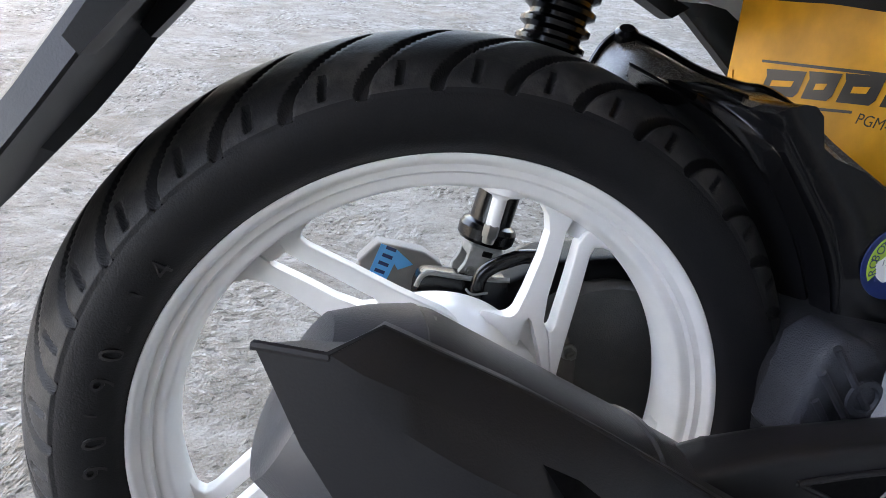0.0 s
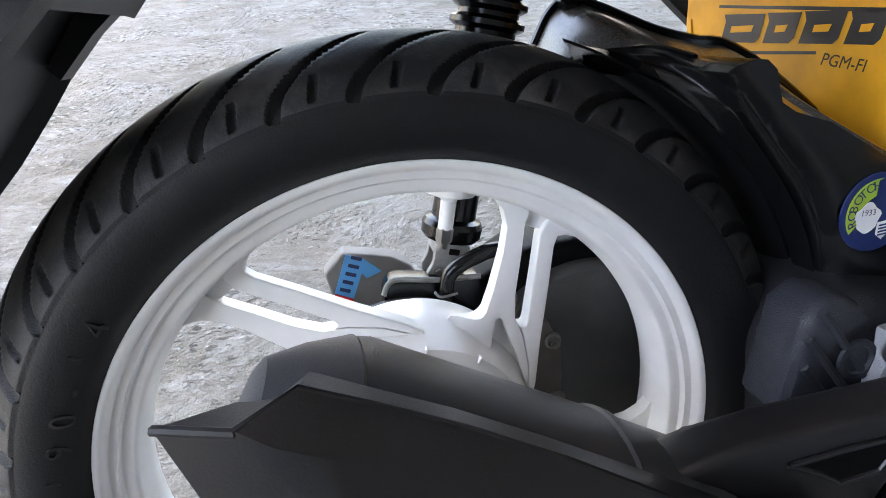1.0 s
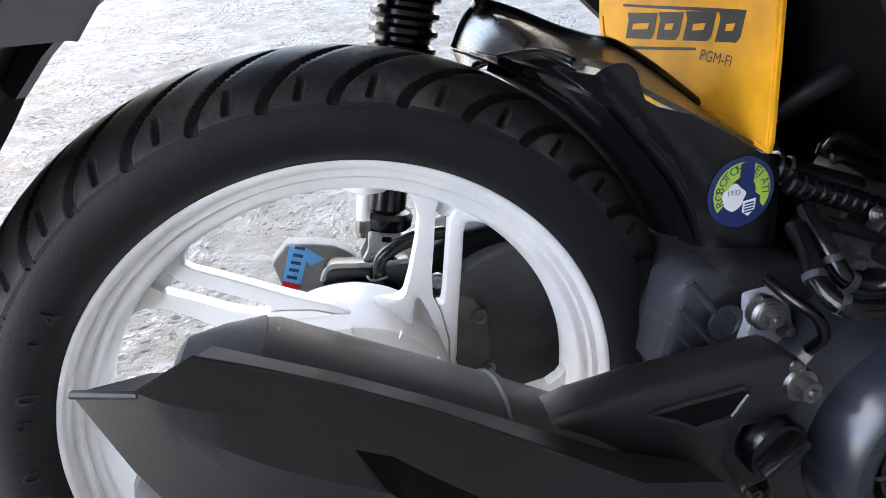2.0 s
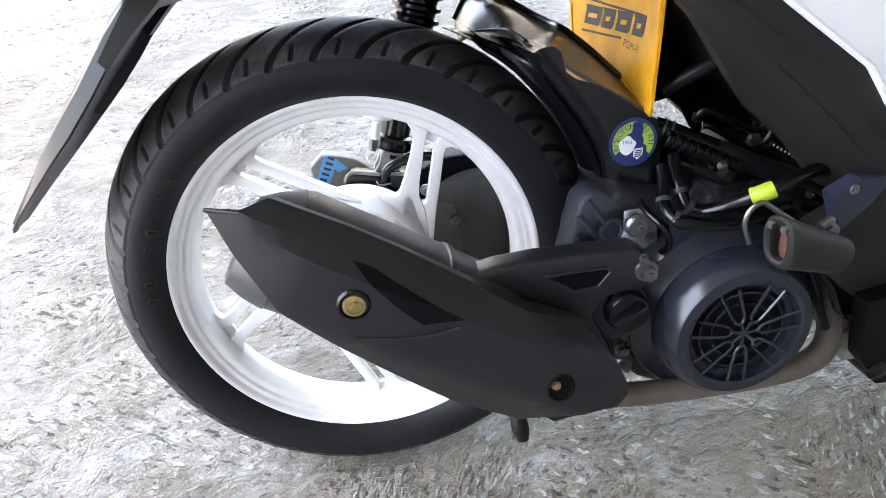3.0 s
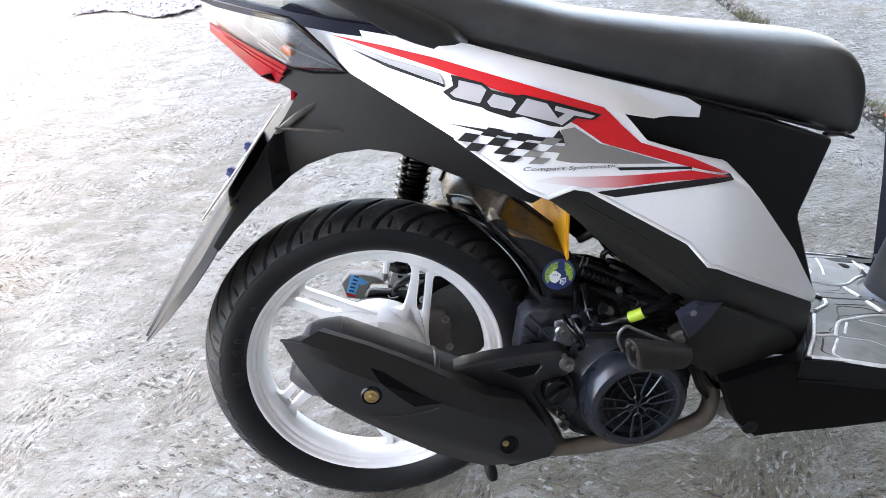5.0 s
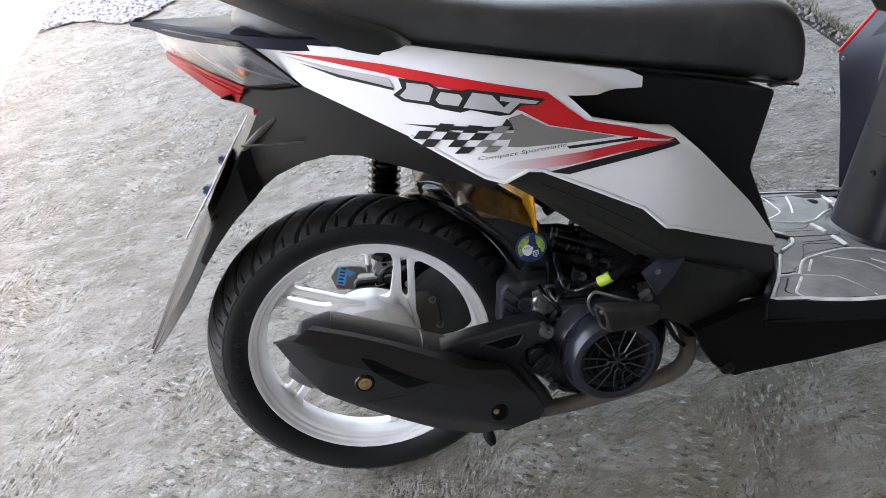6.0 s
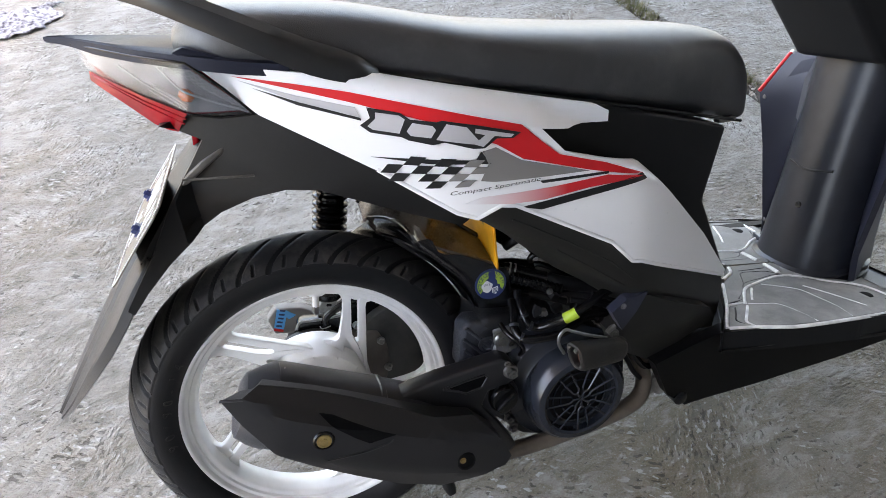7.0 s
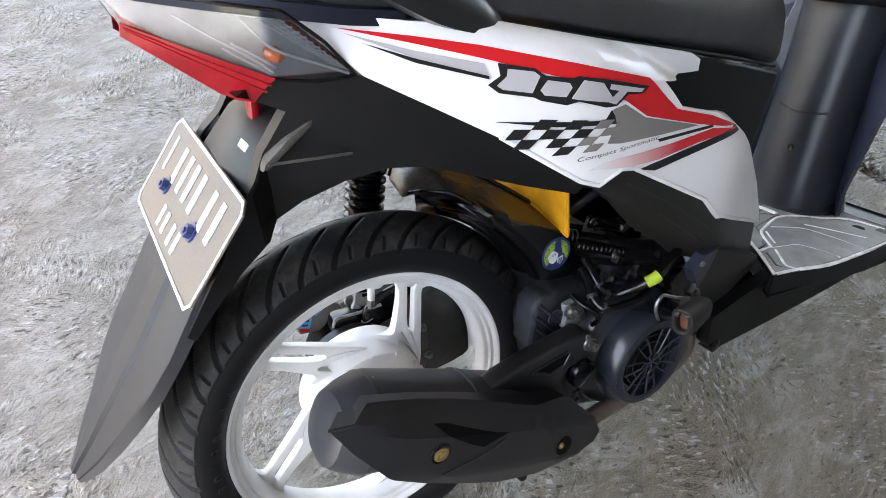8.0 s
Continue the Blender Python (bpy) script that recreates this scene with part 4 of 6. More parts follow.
# -- rear mudguard with number plate --
def mudguard_mesh():
    """A roof-shaped flap with a raised band along its crest and turned-down sides, drawn in towards the tip."""
    rows = [(-0.163, 0.555, 0.080, 0.016, 0.084, 0.030), (-0.1945, 0.520, 0.085, 0.018, 0.089, 0.032), (-0.224, 0.480, 0.085, 0.018, 0.088, 0.031), (-0.2475, 0.450, 0.081, 0.0165, 0.0855, 0.030), (-0.270, 0.420, 0.072, 0.0145, 0.079, 0.0256), (-0.292, 0.390, 0.056, 0.0136, 0.068, 0.021),
            (-0.313, 0.360, 0.040, 0.011, 0.053, 0.015), (-0.327, 0.340, 0.026, 0.008, 0.036, 0.011), (-0.3355, 0.3265, 0.017, 0.005, 0.021, 0.008)]
    sections = []
    for i, (x, z, w, d, e, b) in enumerate(rows):
        p, q = rows[max(i - 1, 0)], rows[min(i + 1, len(rows) - 1)]
        way = Vector((q[0] - p[0], 0, q[1] - p[1])).normalized()
        out = Vector((way.z, 0, -way.x))
        out = out if out.z > 0 else -out
        half = [(0.0, 0.0), (0.04 * w, -0.0004), (0.33 * w, -0.33 * d + 0.0012), (0.40 * w, -0.40 * d - 0.0020), (0.96 * w, -0.96 * d), (w, -d - 0.0015), (e, -b), (e - 0.003, -b - 0.001), (w - 0.004, -d - 0.004), (0.30 * w, -0.30 * d - 0.006)]
        ring = [(-y, o) for y, o in half] + [(y, o + 0.15 * y) for y, o in half[:0:-1]]
        sections.append([Vector((x, 0.003 + y, z)) + out * o for y, o in ring])
    return loft(sections)


def guard_base_mesh():
    rows = [(-0.030, 0.672, 0.085, 0.05), (-0.075, 0.655, 0.085, 0.045), (-0.110, 0.622, 0.080, 0.040), (-0.150, 0.572, 0.074, 0.036), (-0.170, 0.545, 0.072, 0.034)]
    sections = []
    for x, z, w, t in rows:
        out = Vector((-0.75, 0, 0.66))
        ring = [(-w, -t), (-w * 0.97, -t * 0.35), (-w * 0.45, 0.0), (w * 0.45, 0.0), (w * 0.97, -t * 0.35), (w, -t), (w * 0.8, -t * 0.95), (-w * 0.8, -t * 0.95)]
        sections.append([Vector((x, y, z)) + out * o for y, o in ring])
    return loft(sections)


mudguard = part("rear_mudguard", mudguard_mesh(), FLAPGLOSS, scooter, "matte black rear mudguard flap with a raised ridge", 25)
part("mudguard_base", guard_base_mesh(), MATTE, mudguard, "matte black mudguard base", 25)
part("reflector", box((-0.0690, -0.026, 0.652), (0.008, 0.022, 0.042), (0, 8, 0), 0.003), REDLENS, mudguard, "red reflector tab")
part("maker_mark", box((-0.093, -0.073, 0.647), (0.001, 0.022, 0.007), (0, 41, 0), 0), WHITEFILM, mudguard, "small white mark", 0)
part("guard_crease", tube([(-0.084, -0.108, 0.6370), (-0.060, -0.110, 0.6345), (-0.035, -0.111, 0.6315), (-0.0100, -0.112, 0.6285)], 0.0014, 8, 4), DUSTGLINT, mudguard, "moulded crease")
part("guard_lip", slab([(-0.035, 0.663), (-0.061, 0.650), (-0.084, 0.634), (-0.088, 0.627), (-0.081, 0.628), (-0.061, 0.641), (-0.036, 0.656)], -0.098, -0.066, 0.003), DUSTGLINT, mudguard, "dusty sloping lip")

PLATE_AT = Matrix.Translation((-0.1464, 0.0, 0.5816)) @ pose(0, 0, 0, 0, 0, -87.9) @ pose(0, 0, 0, 48.5, 0, 0) @ pose(0, 0, 0, 0, 0, -3.6)


def plate_mesh():
    w, h, c = 0.1296, 0.0546, 0.010
    bm = bmesh.new()
    pts = [(-w + c, -h), (w - c, -h), (w, -h + c), (w, h - c), (w - c, h), (-w + c, h), (-w, h - c), (-w, -h + c)]
    a = [bm.verts.new((x, y, 0)) for x, y in pts]
    b = [bm.verts.new((x, y, 0.0012)) for x, y in pts]
    bm.faces.new(a[::-1])
    bm.faces.new(b)
    for i in range(8):
        bm.faces.new((a[i], a[(i + 1) % 8], b[(i + 1) % 8], b[i]))
    bm.transform(PLATE_AT)
    return bm


plate = part("number_plate", plate_mesh(), PLATE, scooter, "worn grey number plate with a white border and white bars", 0)
plate.location = (0, 0, 0)


def plate_bar(x, y, w, h, mat=WHITEFILM, name="plate_bar", lean=0.0):
    bm = bmesh.new()
    bmesh.ops.create_cube(bm, size=1, matrix=PLATE_AT @ pose(x, y, 0.0019, 0, 0, lean) @ Matrix.Diagonal((w, h, 0.0010, 1)))
    return part(name, bm, mat, plate, "", 0)


for x, y, w, h in ((0, 0.0522, 0.240, 0.003), (0, -0.0522, 0.240, 0.003), (0.1272, 0, 0.003, 0.090), (-0.1272, 0, 0.003, 0.090)):
    plate_bar(x, y, w, h, name="plate_border")
for sx, sy in ((1, 1), (1, -1), (-1, 1), (-1, -1)):
    plate_bar(sx * 0.1233, sy * 0.0483, 0.003, 0.0130, name="plate_border", lean=sx * sy * 45)
for x in (-0.099, -0.057, -0.030, -0.004, 0.023, 0.063, 0.091):
    plate_bar(x, 0.018, 0.0105 if x != -0.099 else 0.006, 0.040)
for x in (-0.034, -0.014, 0.014, 0.034):
    plate_bar(x, -0.031, 0.0080, 0.022)
for x in (-0.062, 0.055):
    p = PLATE_AT @ Vector((x, -0.008, 0.001))
    part("plate_screw", hex_bolt(p, PLATE_AT.to_3x3() @ Vector((0, 0, 1)), 0.007, 0.006), DEEPBLUE, plate, "blue plastic screw")

# -- silencer, laid along a line that falls 28 degrees to the front --
MU, MV = Vector((0.883, 0, -0.469)), Vector((0.469, 0, 0.883))


def muffler_point(u, v, y):
    p = Vector((-0.002, 0, 0.323)) + MU * u + MV * v
    return Vector((p.x, y, p.z))


def shield_face(u, v):
    """The shield's outer face: it bulges, falls back at the rear and rolls in towards the ridge at the top."""
    bulge = 0.010 * math.cos(min(1.5, abs(u - 0.06) / 0.13))
    start = 0.0225 + 0.0075 * min(1.0, max(0.0, (-0.055 - u) / 0.035)) + 0.03 * max(0.0, u - 0.08)
    return -0.194 - bulge + 1.5 * max(0.0, v - start) + 0.45 * max(0.0, -0.030 - v) + 0.19 * max(0.0, -0.045 - u)


def shield_bend(u, y, v):
    """The top edge falls a little towards the wheel, and the rear end runs to a point."""
    return muffler_point(u + 0.75 * max(0.0, y + 0.180) * min(1.0, max(0.0, (-0.075 - u) / 0.04)), v - 0.25 * max(0.0, y + 0.171) * min(1.0, max(0.0, v / 0.03)), y)


RIDGE = [(-0.125, 0.0195), (-0.1023, 0.0294), (-0.0893, 0.0416), (-0.0589, 0.0424), (-0.022, 0.0440), (0.0215, 0.0435), (0.057, 0.0420), (0.100, 0.0400)]
SHIELD_OUT = RIDGE + [(0.140, 0.038), (0.197, 0.044), (0.238, 0.028), (0.264, 0.004), (0.262, -0.012), (0.250, -0.020), (0.224, -0.0400), (0.190, -0.0635), (0.125, -0.0655), (0.069, -0.0555), (0.0, -0.0420), (-0.0504, -0.0285), (-0.0944, -0.0035)]
bm = sheet(SHIELD_OUT, shield_face, 0, 0.010, back=-0.148)
muffler = part("heat_shield", warp(bm, shield_bend), SHIELD, scooter, "satin black silencer heat shield with a slanted slot", 28)
part("shield_roll", warp(tube([(u, shield_face(u, v) + 0.0012, v - 0.0010) for u, v in RIDGE], 0.0020, 8, 1), shield_bend), SHIELD, muffler, "rolled upper edge")
# A thin sheet on the face; the slot's shade is painted, not sunk.
part("shield_slot", warp(sheet([(-0.0140, 0.0296), (0.003, 0.0300), (0.024, 0.0272), (0.057, 0.0235), (0.0847, 0.0215), (0.072, 0.0145), (0.056, 0.0050), (0.036, 0.0098), (0.008, 0.0195)], lambda u, v: shield_face(u, v) - 0.0012, 0.001, 0.01), lambda u, y, v: muffler_point(u, v, y)), SHADEBLACK, muffler, "slanted slot painted in near-black shade", 28)
part("shield_rib", warp(tube([(u, shield_face(u, v) - 0.0004, v) for u, v in ((0.0130, -0.0275), (0.035, -0.0180), (0.055, -0.0085), (0.072, 0.0020), (0.0845, 0.0130))], 0.0012, 6, 3), lambda u, y, v: muffler_point(u, v, y)), SHIELD, muffler)


def drum_ring(u, k, n=40):
    ring = []
    for i in range(n):
        a = 2 * math.pi * i / n
        c, w = math.cos(a), math.sin(a)
        ring.append(muffler_point(u, -0.014 - 0.008 * min(1.0, max(0.0, (-0.05 - u) / 0.043)) + 0.052 * k * math.copysign(abs(w) ** 0.85, w), -0.122 + 0.054 * k * math.copysign(abs(c) ** 0.85, c)))
    return ring


drum = part("silencer_body", loft([drum_ring(u, k) for u, k in ((-0.094, 0.30), (-0.0938, 0.62), (-0.0915, 0.72), (-0.076, 0.88), (-0.060, 0.985), (-0.058, 1.0), (-0.0565, 0.985), (-0.050, 1.0), (0.074, 1.0), (0.0755, 1.03), (0.081, 1.03), (0.0825, 0.99), (0.13, 0.97), (0.19, 0.80), (0.23, 0.5))]), DRUM, muffler, "rounded satin grey-black silencer drum", 30)
for k in range(3):
    part("stamped_line", warp(box((0.0, 0, 0), (0.045, 0.0008, 0.0016), (0, 0, 0), 0), lambda x, y, z: muffler_point(x - 0.03 + 0.035 * k, 0.0375, -0.118 + z * 3)), STEEL, drum, "stamped marking", 0)
p = muffler_point(0.0, 0.0, shield_face(0.0, 0.0))
r = 0.0100
part("screw_recess", lathe([(r * 1.35, 0.0), (r * 1.15, 0.0016), (r, -0.001), (0.0, -0.001)], p, (0, -1, 0), 32), GLOSS, muffler)
s = lathe([(r * 0.9, 0.0004), (r * 0.88, 0.0026), (r * 0.66, 0.0030), (r * 0.60, 0.0018), (0, 0.0018)], p, (0, -1, 0), 32)
part("screw", merged(s, hex_bolt((p.x, p.y - 0.0015, p.z), (0, -1, 0), r * 0.45, 0.002, 1.0)), GOLD, muffler, "brass-coloured screw")
p = muffler_point(0.198, -0.010, shield_face(0.198, -0.010))
# The shade inside the shallow screw hole is painted near-black.
part("screw_recess", warp(lathe([(0.0125, -0.002), (0.0125, 0.0012), (0.0108, 0.0022), (0.0100, 0.0006), (0.0, 0.0004)], (0, 0, 0), (0, -1, 0), 32), lambda x, y, z: Vector((p.x + x, p.y + y, p.z + 1.15 * z))), SHADEBLACK, muffler, "oval screw hole with its shade painted in")
part("screw", hex_bolt((p.x - 0.0045, p.y - 0.0006, p.z + 0.003), (0, -1, 0), 0.0040, 0.0018, 1.1), GOLD, muffler, "brass-coloured screw deep in its hole")


# -- silencer bracket arm --
ARM = [(0.080, 0.300), (0.122, 0.311), (0.159, 0.316), (0.210, 0.319), (0.250, 0.321), (0.264, 0.312), (0.271, 0.298), (0.270, 0.284), (0.250, 0.273), (0.226, 0.274), (0.215, 0.254), (0.236, 0.216), (0.262, 0.165), (0.250, 0.155), (0.205, 0.165), (0.150, 0.215), (0.09, 0.27)]
arm = part("bracket_arm", slab(ARM, -0.142, -0.112, 0.006, 3), SHIELD, scooter, "satin black silencer bracket arm", 40)
POCKET = [(0.162, 0.300), (0.195, 0.3035), (0.222, 0.305), (0.226, 0.300), (0.216, 0.286), (0.193, 0.283), (0.181, 0.291)]
# Flat face in near-black, painting the shade of a pocket.
part("arm_pocket", slab(POCKET, -0.1428, -0.140, 0.0005, 1), SHADEBLACK, arm, "pocket face painted in near-black shade")
part("pocket_edge", tube([(x, -0.1428, z) for x, z in POCKET + POCKET[:1]], 0.0017, 8, 1), SHIELD, arm, "rolled pocket edge")
part("arm_bolt", merged(hex_bolt((0.2596, -0.142, 0.2993), (0, -1, 0), 0.0075, 0.009), hex_bolt((0.2560, -0.142, 0.3120), (0, -1, 0), 0.003, 0.004)), STEEL, arm, "steel hexagon bolt")

# -- engine --
engine = part("engine_block", slab([(0.207, 0.318), (0.222, 0.343), (0.25, 0.358), (0.30, 0.35), (0.34, 0.33), (0.45, 0.31), (0.48, 0.24), (0.46, 0.17), (0.36, 0.145), (0.27, 0.155), (0.22, 0.21)], -0.09, 0.14, 0.018, 4), ENGINEBLACK, scooter, "grimy black cast engine block")
part("alloy_case", slab([(0.207, 0.322), (0.210, 0.346), (0.224, 0.358), (0.252, 0.350), (0.268, 0.342), (0.292, 0.318), (0.295, 0.284), (0.245, 0.276), (0.200, 0.282)], -0.090, -0.050, 0.010, 3), CASEGREY, engine, "grimy blue-grey crankcase wall")
for a, b in (((0.218, 0.350), (0.268, 0.287)), ((0.212, 0.334), (0.257, 0.279)), ((0.212, 0.316), (0.236, 0.285))):
    line = [(a[0] + (b[0] - a[0]) * k / 4, -0.0895, a[1] + (b[1] - a[1]) * k / 4) for k in range(5)]
    part("case_rib", tube(line, 0.0028, 8, 1), CASEGREY, engine, "cast rib")
part("case_boss", lathe([(0.013, 0.0), (0.0125, 0.003), (0.009, 0.0035), (0.008, 0.0015), (0.0, 0.0015)], (0.246, -0.0890, 0.3165), (0, -1, 0), 28), CASEGREY, engine, "round cast boss")
plate_alloy = part("engine_bracket", slab([(0.2555, 0.3365), (0.268, 0.3375), (0.280, 0.338), (0.287, 0.320), (0.291, 0.303), (0.287, 0.2975), (0.252, 0.299), (0.2570, 0.318)], -0.100, -0.086, 0.003, 2), ALLOY, engine, "bare aluminium engine bracket")
part("lug_bolt", merged(lathe([(0.0115, 0.0), (0.0115, 0.006), (0.0095, 0.008), (0.0, 0.008)], (0.2637, -0.0995, 0.3265), (0, -1, 0), 24), hex_bolt((0.2637, -0.107, 0.3265), (0, -1, 0), 0.0062, 0.006)), STEEL, plate_alloy)
for x, z in ((0.2820, 0.3100), (0.2600, 0.3345)):
    part("bracket_bolt", hex_bolt((x, -0.100, z), (0, -1, 0), 0.0042, 0.005), STEEL, plate_alloy)

FAN = (0.3540, 0.0, 0.2365)
fan = part("fan_cover", lathe([(0.098, -0.085), (0.098, -0.116), (0.094, -0.123), (0.082, -0.129), (0.0765, -0.134), (0.0750, -0.150), (0.0720, -0.1610), (0.0660, -0.1675), (0.0580, -0.1690), (0.0545, -0.1675), (0.0530, -0.158), (0.0, -0.154)], FAN, (0, 1, 0), 72), FANBLACK, scooter, "blue-black plastic cooling fan cover with a radial grille", 30)
for k in range(7):
    a = 2 * math.pi * k / 7 + 0.25
    c, s = math.cos(a), math.sin(a)
    fork = [(0.0530, 0.0085), (0.036, 0.0072), (0.022, 0.0056), (0.0165, 0.0042), (0.0135, 0.0), (0.0165, -0.0042), (0.022, -0.0056), (0.036, -0.0072), (0.0530, -0.0085)]
    line = [(FAN[0] + u * c - v * s, -0.1660 - 0.0015 * u / 0.05, FAN[2] + u * s + v * c) for u, v in fork]
    part("grille_rib", tube(line, 0.0016, 6, 3), FANBLACK, fan)
    part("grille_root", tube([(FAN[0], -0.1655, FAN[2]), (FAN[0] + 0.013 * c, -0.166, FAN[2] + 0.013 * s)], 0.0017, 6, 1), FANBLACK, fan)
for r in (0.029, 0.041):
    part("grille_ring", lathe([(r - 0.0012, -0.1605), (r - 0.0012, -0.1578), (r + 0.0012, -0.1578), (r + 0.0012, -0.1605)], FAN, (0, 1, 0), 48, closed=True), FANBLACK, fan)
# Near-black disc paints the shade behind the ribs.
part("grille_back", lathe([(0.0505, -0.1575), (0.0, -0.1575)], FAN, (0, 1, 0), 40), SHADEBLACK, fan, "near-black disc painting the shade behind the grille", 0)

cap = part("oil_filler", lathe([(0.031, -0.09), (0.031, -0.128), (0.029, -0.1345), (0.024, -0.137), (0.0, -0.137)], (0.2430, 0, 0.2500), (0, 1, 0), 40), CASEGREY, scooter, "grey oil filler boss with a black cap", 30)
part("filler_cap", lathe([(0.0205, -0.134), (0.0210, -0.147), (0.0190, -0.1510), (0.0165, -0.1515), (0.0, -0.1505)], (0.2455, 0, 0.2585), (0, 1, 0), 32), GLOSS, cap)
part("cap_grip", box((0.2455, -0.1545, 0.2585), (0.034, 0.010, 0.008), (0, -38, 0), 0.003), GLOSS, cap)
part("drain_boss", slab([(0.258, 0.198), (0.285, 0.202), (0.318, 0.180), (0.331, 0.145), (0.317, 0.136), (0.285, 0.150), (0.266, 0.168)], -0.108, -0.07, 0.005, 3), DARKALLOY, engine, "grimy sump casting")
for x, z in ((0.264, 0.189), (0.269, 0.170), (0.296, 0.178)):
    part("sump_bolt", hex_bolt((x, -0.109, z), (0, -1, 0), 0.0055, 0.006), STEEL, engine)
part("stand_bracket", slab([(0.494, 0.179), (0.511, 0.190), (0.529, 0.186), (0.556, 0.154), (0.518, 0.151), (0.502, 0.163)], -0.116, -0.108, 0.002), TUBEGREY, scooter, "pale grey steel stand bracket")
part("stand_pivot", lathe([(0.012, -0.02), (0.012, 0.02), (0.008, 0.022), (0, 0.022)], (0.548, -0.112, 0.146), (0, -1, 0), 20), GLOSS, scooter, "black stand pivot")

pipe = part("exhaust_pipe", tube([(0.485, -0.060, 0.245), (0.490, -0.105, 0.215), (0.478, -0.128, 0.180), (0.440, -0.132, 0.160), (0.353, -0.132, 0.150), (0.260, -0.132, 0.148), (0.195, -0.130, 0.158), (0.150, -0.130, 0.190)], 0.0125, 18, 8), PIPE, scooter, "heat-browned exhaust pipe")
part("pipe_bracket", slab([(0.150, 0.168), (0.180, 0.142), (0.235, 0.154), (0.232, 0.164), (0.185, 0.156), (0.165, 0.178)], -0.155, -0.135, 0.002), MATTE, scooter, "black bracket under the silencer")
part("stand_peg", tube([(0.152, -0.120, 0.128), (0.155, -0.124, 0.112), (0.158, -0.128, 0.098)], lambda t: 0.0065 + 0.003 * math.sin(t * 3.1), 14, 4), MATTE, scooter, "black rubber stop peg")

# -- folded passenger footrest --
PEG_A, PEG_B = Vector((0.3085, -0.238, 0.3690)), Vector((0.402, -0.203, 0.332))
PEG_W = (PEG_B - PEG_A).normalized()
PEG_U = (Vector((0, 0, 1)) - PEG_W * PEG_W.z).normalized()
PEG_V = PEG_W.cross(PEG_U)


def peg_ring(d, up, wide):
    """A section of the footrest; the open end is cut aslant and has flattened sides."""
    slant = 0.62 * max(0.0, 1.0 - d / 0.045)
    ring = []
    for k in range(28):
        a = 2 * math.pi * k / 28
        c, s = math.cos(a), math.sin(a)
        u, v = up * math.copysign(abs(s) ** 0.85, s), wide * math.copysign(abs(c) ** 0.75, c)
        ring.append(PEG_A + PEG_W * (d - slant * u) + PEG_U * u + PEG_V * v)
    return ring


footrest = part("footrest", loft([peg_ring(0.024, 0.0090, 0.0048), peg_ring(0.003, 0.0128, 0.0062), peg_ring(0.0005, 0.0140, 0.0072), peg_ring(-0.001, 0.0160, 0.0095), peg_ring(0.001, 0.0182, 0.0125), peg_ring(0.006, 0.0190, 0.0140), peg_ring(0.030, 0.0182, 0.0140),
                                  peg_ring(0.060, 0.0172, 0.0130), peg_ring(0.088, 0.0155, 0.0115), peg_ring(0.096, 0.0120, 0.0090), peg_ring(0.099, 0.006, 0.005)]), PEGRUBBER, scooter, "folded grey-black rubber passenger footrest", 40)
part("footrest_bore", loft([peg_ring(0.0120, 0.0117, 0.0057), peg_ring(0.0115, 0.0030, 0.0020)]), BROWN, footrest, "rusty brown bore")
for v in (-0.0055, 0.0055):
    ear = PEG_A + PEG_U * 0.0105 + PEG_V * v - PEG_W * 0.0075
    part("footrest_ear", box(ear, (0.0045, 0.0050, 0.0055), (10, -20, 15), 0.0014, 2), DUSTGLINT, footrest, "pale scuffed lug")
part("footrest_loop", tube([(0.3116, -0.203, 0.3509), (0.3048, -0.203, 0.367), (0.3061, -0.203, 0.379), (0.3149, -0.203, 0.3855), (0.3249, -0.203, 0.3804), (0.3516, -0.198, 0.3637), (0.3803, -0.190, 0.3465)], 0.0021, 8, 6), STEEL, footrest, "bent wire loop")
part("footrest_plate", slab([(0.385, 0.345), (0.412, 0.333), (0.420, 0.313), (0.398, 0.307), (0.380, 0.320)], -0.190, -0.176, 0.003), PEGRUBBER, footrest)
part("footrest_pin", merged(tube([(0.3790, -0.192, 0.3560), (0.3870, -0.190, 0.3600), (0.3930, -0.186, 0.3580)], 0.0036, 10, 3), hex_bolt((0.390, -0.192, 0.352), (-0.3, -1, 0.2), 0.0045, 0.005)), STEEL, footrest, "steel hinge pin")

